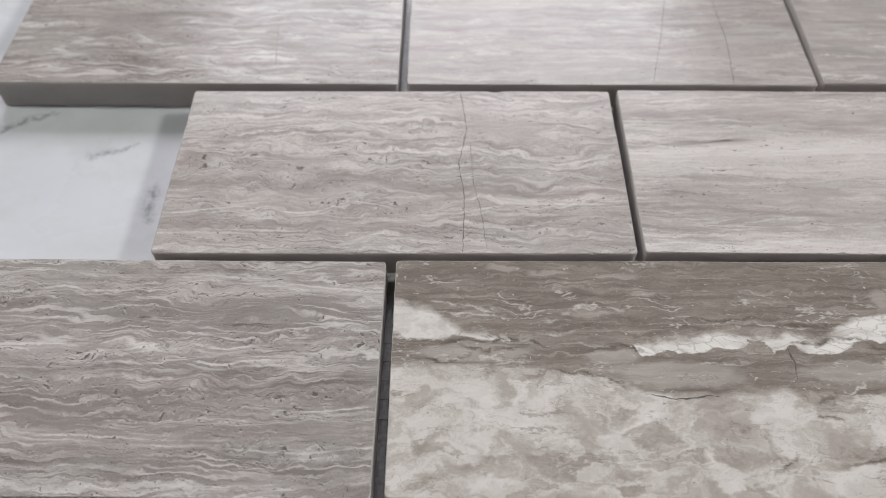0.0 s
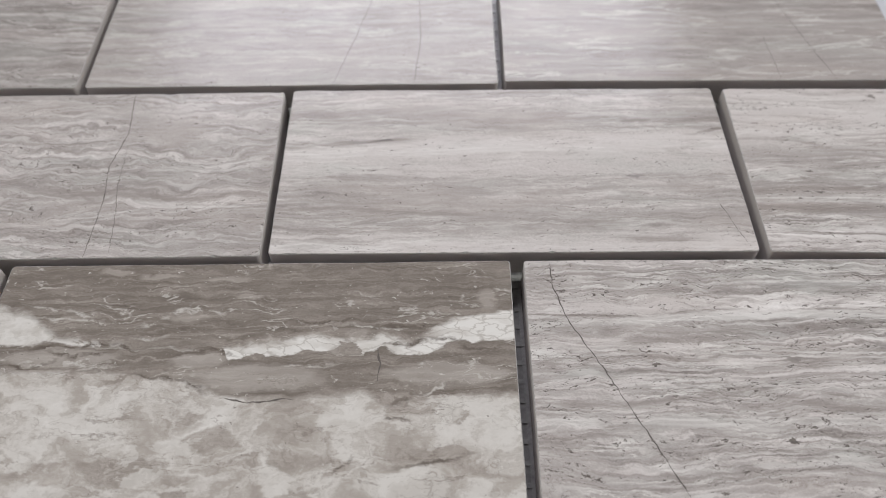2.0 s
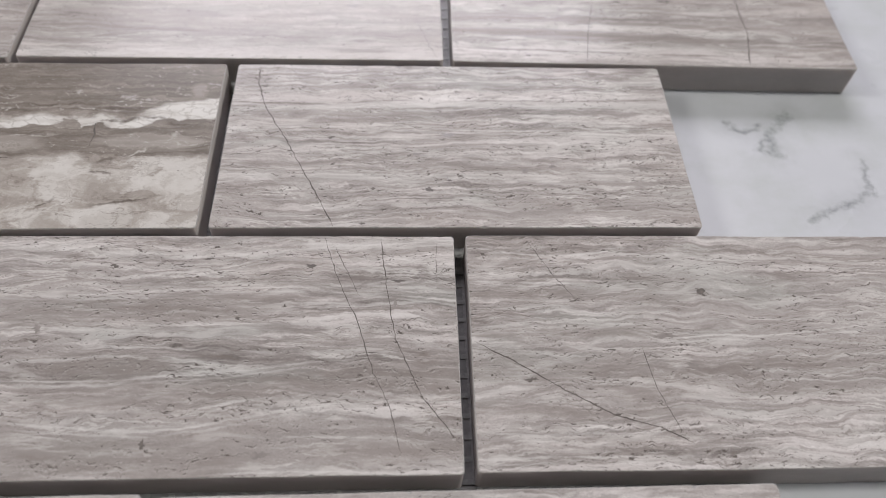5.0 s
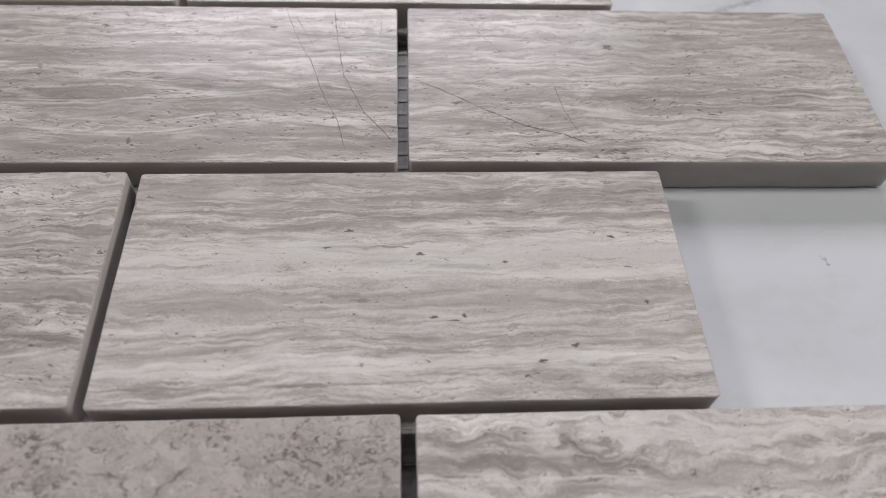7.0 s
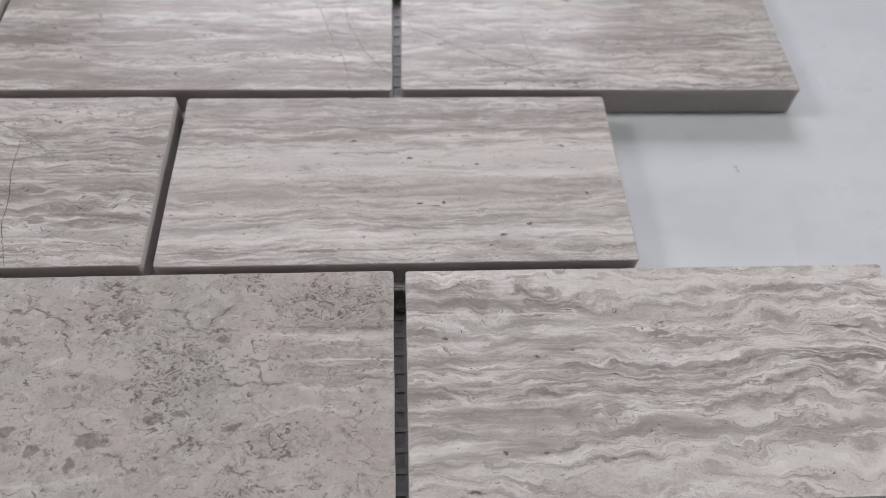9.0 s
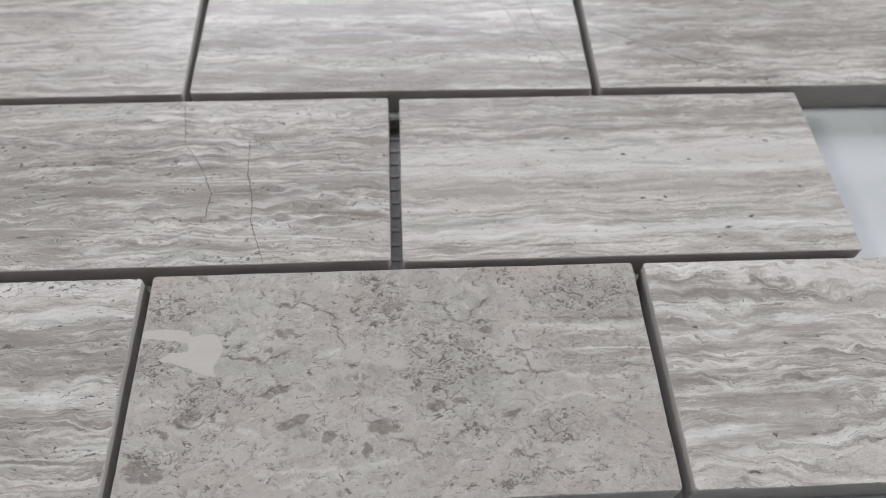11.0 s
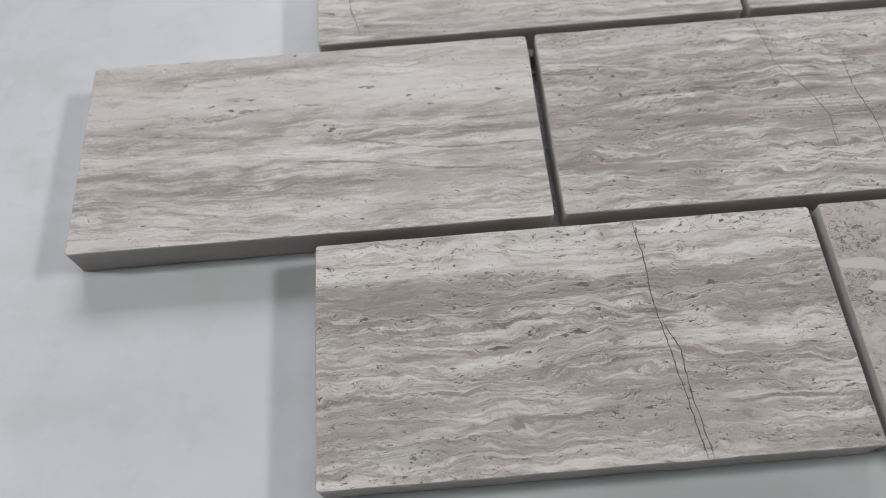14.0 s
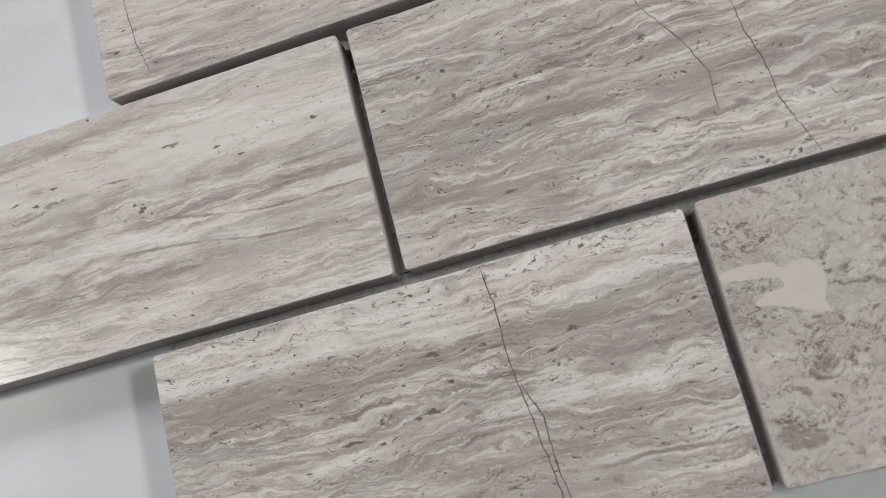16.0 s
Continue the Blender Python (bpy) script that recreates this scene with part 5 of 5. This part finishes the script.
INCLUSIONS["E0"] = [(13.0, 12.4, 2.6, 1.2, 0), (11.3, 12.5, 1.6, 0.6, 1), (-14.2, 8.2, 4.5, 1, 0), (-11.4, 8.3, 2, 0.6, 0), (-17.4, 8.8, 1.8, 0.7, 1), (-13.3, 11.3, 2.4, 0.6, 1), (0.1, 8.7, 6, 0.7, 0), (4.5, 1.7, 1.8, 1.4, 1), (3.0, 2.9, 1, 0.6, 1), (-33.8, -18.4, 1.2, 0.5, 1), (10.6, -20.7, 1, 0.5, 1), (-3.6, 22.8, 0.9, 0.5, 1), (-27.9, 16.7, 1.2, 0.5, 1), (21.5, 9.3, 2, 0.5, 1), (-21.8, 10.2, 1.4, 0.5, 1), (-36.5, 5.8, 1.4, 0.5, 1), (26.1, 6.5, 1.6, 0.5, 1), (1.7, -16.9, 1.2, 0.5, 1), (41.2, 9.2, 1.5, 0.8, 1)]
INCLUSIONS["E1"] = [(-32.8, 4.9, 1, 1.4, 1), (-27.8, 4.3, 1.4, 1, 1), (-24.5, 4.3, 1.8, 0.5, 1), (-21.2, 4.7, 1.2, 1.2, 1), (-17.0, 4.2, 1.4, 0.6, 1), (-11.1, 3.4, 5, 1, 0), (-8.1, 4.4, 1.6, 0.7, 1), (1.2, 4.8, 1.6, 1, 1), (-38.3, 10.0, 1, 0.7, 1), (-27.5, -15.2, 2.4, 0.8, 1), (24.3, 15.6, 1.4, 0.8, 1), (-17.0, 7.3, 3, 0.7, 0), (-0.0, 1.1, 2, 0.6, 1), (-45.9, 6.0, 1.2, 0.7, 1)]
INCLUSIONS["E2"] = [(-2.7, 6.1, 6.6, 0.6, 0), (-14.0, 6.1, 1.4, 0.5, 1), (4.3, -8.4, 1.8, 0.6, 1), (9.5, -8.2, 1, 1, 1), (7.8, -9.0, 2.4, 0.3, 1), (40.7, -5.9, 1, 0.9, 1), (38.4, 20.7, 2.4, 1.4, 0), (21.6, -16.7, 1.6, 0.7, 1), (2.3, 4.4, 1.6, 0.7, 1), (17.3, 2.5, 1, 0.7, 1), (36.9, 7.8, 2, 0.6, 1), (-7.8, -4.9, 3.6, 0.8, 0), (27.4, -13.9, 1.6, 0.7, 1), (-10.2, 9.7, 2, 0.7, 1)]
INCLUSIONS["F0"] = [(6.4, -0.7, 3, 1.9, 0), (-15.3, -0.6, 5.4, 0.7, 1), (-0.0, 1.3, 4, 1.1, 1), (2.1, 10.7, 3.4, 1, 1), (-2.9, 0.9, 2, 0.8, 1), (-23.9, -3.7, 1.4, 0.6, 1), (-12.9, -14.5, 4, 2.6, 0), (26.1, 9.0, 2.2, 1, 1), (35.2, 13.1, 1.4, 0.5, 1), (26.7, -16.1, 2, 1.5, 0), (-9.9, -1.8, 1.5, 0.5, 1)]
INCLUSIONS["F2"] = [(-46.3, 10.0, 5.5, 1.7, 0), (-0.7, 8.6, 5, 1.6, 0), (-24.6, 4.1, 1.2, 0.7, 1), (-41.6, 8.2, 1.4, 0.6, 1), (-32.1, -14.0, 1.2, 1, 1), (-17.5, 14.1, 2, 0.4, 1), (0.4, 10.9, 1.2, 0.5, 1), (-38.0, -20.7, 3, 0.6, 1), (-24.9, -14.3, 1.4, 0.6, 1), (-13.3, -15.6, 1.4, 0.5, 1), (-17.8, 5.4, 1, 0.4, 1), (9.7, -0.2, 3.5, 0.9, 0)]
INCLUSIONS["D0"] = [(-45.5, -14.3, 2, 0.8, 1), (-37.8, -19.0, 1.4, 0.6, 1)]
INCLUSIONS["A0"] = [(-16.3, -15.1, 1.4, 1.6, 1), (19.5, -20.3, 4, 0.6, 0), (-34.7, -8.9, 3, 1, 0), (45.3, -17.3, 4, 0.7, 0), (-28.6, -15.2, 2, 0.8, 1)]


def inclusion(x, y, length, height, seed):
    """An irregular, pointed blotch lying level with the tile's face."""
    rng = random.Random(seed)
    count = 44
    lean = rng.uniform(-0.12, 0.12)
    bm = bmesh.new()
    rim = []
    for k in range(count):
        a = 2 * math.pi * k / count
        r = 0.92 + 0.75 * noise.noise(Vector((math.cos(a) * 2.4, math.sin(a) * 2.4, seed * 1.7))) + rng.uniform(-0.22, 0.12)
        r = max(r, 0.16)
        px = math.cos(a) * length / 2 * r
        py = math.sin(a) * height / 2 * r * (1.0 - 0.35 * abs(math.cos(a))) + lean * px + 0.12 * height * math.sin(px * 1.9 + seed)
        rim.append(bm.verts.new(((x + px) / 1000, (y + py) / 1000, TT + 0.000012)))
    bm.faces.new(rim)
    return bm


DARK = plain("dark_inclusion", (0.17, 0.145, 0.132), 0.5, 0.45, 1.4)
GREY = plain("grey_inclusion", (0.315, 0.282, 0.268), 0.3, 0.30, 0.9)
for key, spots in INCLUSIONS.items():
    for k, (ix, iy, length, height, dark) in enumerate(spots):
        part("inclusion", inclusion(ix, iy, length, height, k + len(key) * 31 + ord(key[0])), DARK if dark else GREY, TILES[key])

# woven backing under the tiles, seen in the joints
PITCH_Y, ROWS_X = 0.04911, {0: (0.0, 0.2984), 1: (0.0501, 0.3485)}
bm = bmesh.new()
step = 0.0039


def strand(x0, x1, y0, y1, z0, z1):
    vs = [bm.verts.new(p) for p in ((x0, y0, z0), (x1, y0, z0), (x1, y1, z0), (x0, y1, z0), (x0, y0, z1), (x1, y0, z1), (x1, y1, z1), (x0, y1, z1))]
    for f in ((4, 5, 6, 7), (0, 1, 5, 4), (1, 2, 6, 5), (2, 3, 7, 6), (3, 0, 4, 7)):
        bm.faces.new([vs[k] for k in f])


for r in range(6):
    x0, x1 = ROWS_X[r % 2]
    x0, x1 = x0 + 0.001, x1 - 0.001
    yt, yb = -r * PITCH_Y - 0.0012, -(r + 1) * PITCH_Y + 0.003
    if r:
        yt += 0.004
    k = 0
    while x0 + k * step < x1:
        strand(x0 + k * step, x0 + k * step + 0.0009, yb, yt, 0.0003, 0.00100)
        k += 1
    k = 0
    while yb + k * step < yt:
        strand(x0, x1, yb + k * step, yb + k * step + 0.0009, 0.0002, 0.00104)
        k += 1
    part("adhesive_film", boxed(x0, x1, yb, yt, 0.00005, 0.00085), FILM, sheet, "grey glue film under the joints").matrix_parent_inverse = home
backing = part("mesh_backing", bm, STRAND, sheet, "grey woven glass-fibre mesh backing")
backing.matrix_parent_inverse = home
tagged(backing, kind="stuff")

# dabs of glue that rose into the joints, bridging from tile to tile
for gx, gy, tall in ((0.2493, -0.1508, 0.0050), (0.2497, -0.2500, 0.0046), (0.1990, -0.0996, 0.0036), (0.1490, -0.2500, 0.0050), (0.0989, -0.2020, 0.0046), (0.1493, -0.0520, 0.0040)):
    g = boxed(gx - 0.00145, gx + 0.00145, gy - 0.0009, gy + 0.0009, 0.0003, tall * 0.4, 0.0003)
    for v in g.verts:
        v.co += Vector((0, 0.0003, 0.0004)) * noise.noise(v.co * 900)
    part("glue_dab", g, GLUE, sheet, "cloudy grey dab of glue").matrix_parent_inverse = home

# tongue of clear backing film that sticks out from under the near edge
bm = bmesh.new()
ring = []
for k in range(40):
    a = 2 * math.pi * k / 40
    r = 1 + 0.22 * noise.noise(Vector((math.cos(a) * 1.6, math.sin(a) * 1.6, 8.0)))
    ring.append(bm.verts.new((0.1912 + 0.0098 * math.cos(a) * r, -0.2921 + 0.0014 * math.sin(a) * r, 0.0009 + 0.0003 * math.sin(a * 2 + 1.0))))
bm.faces.new(ring)
made = bmesh.ops.extrude_face_region(bm, geom=bm.faces[:])
bmesh.ops.translate(bm, verts=[v for v in made["geom"] if isinstance(v, bmesh.types.BMVert)], vec=(0, 0, -0.0008))
flap = part("film_flap", bm, FLAP, sheet, "ragged tongue of greenish backing film")
flap.matrix_parent_inverse = home
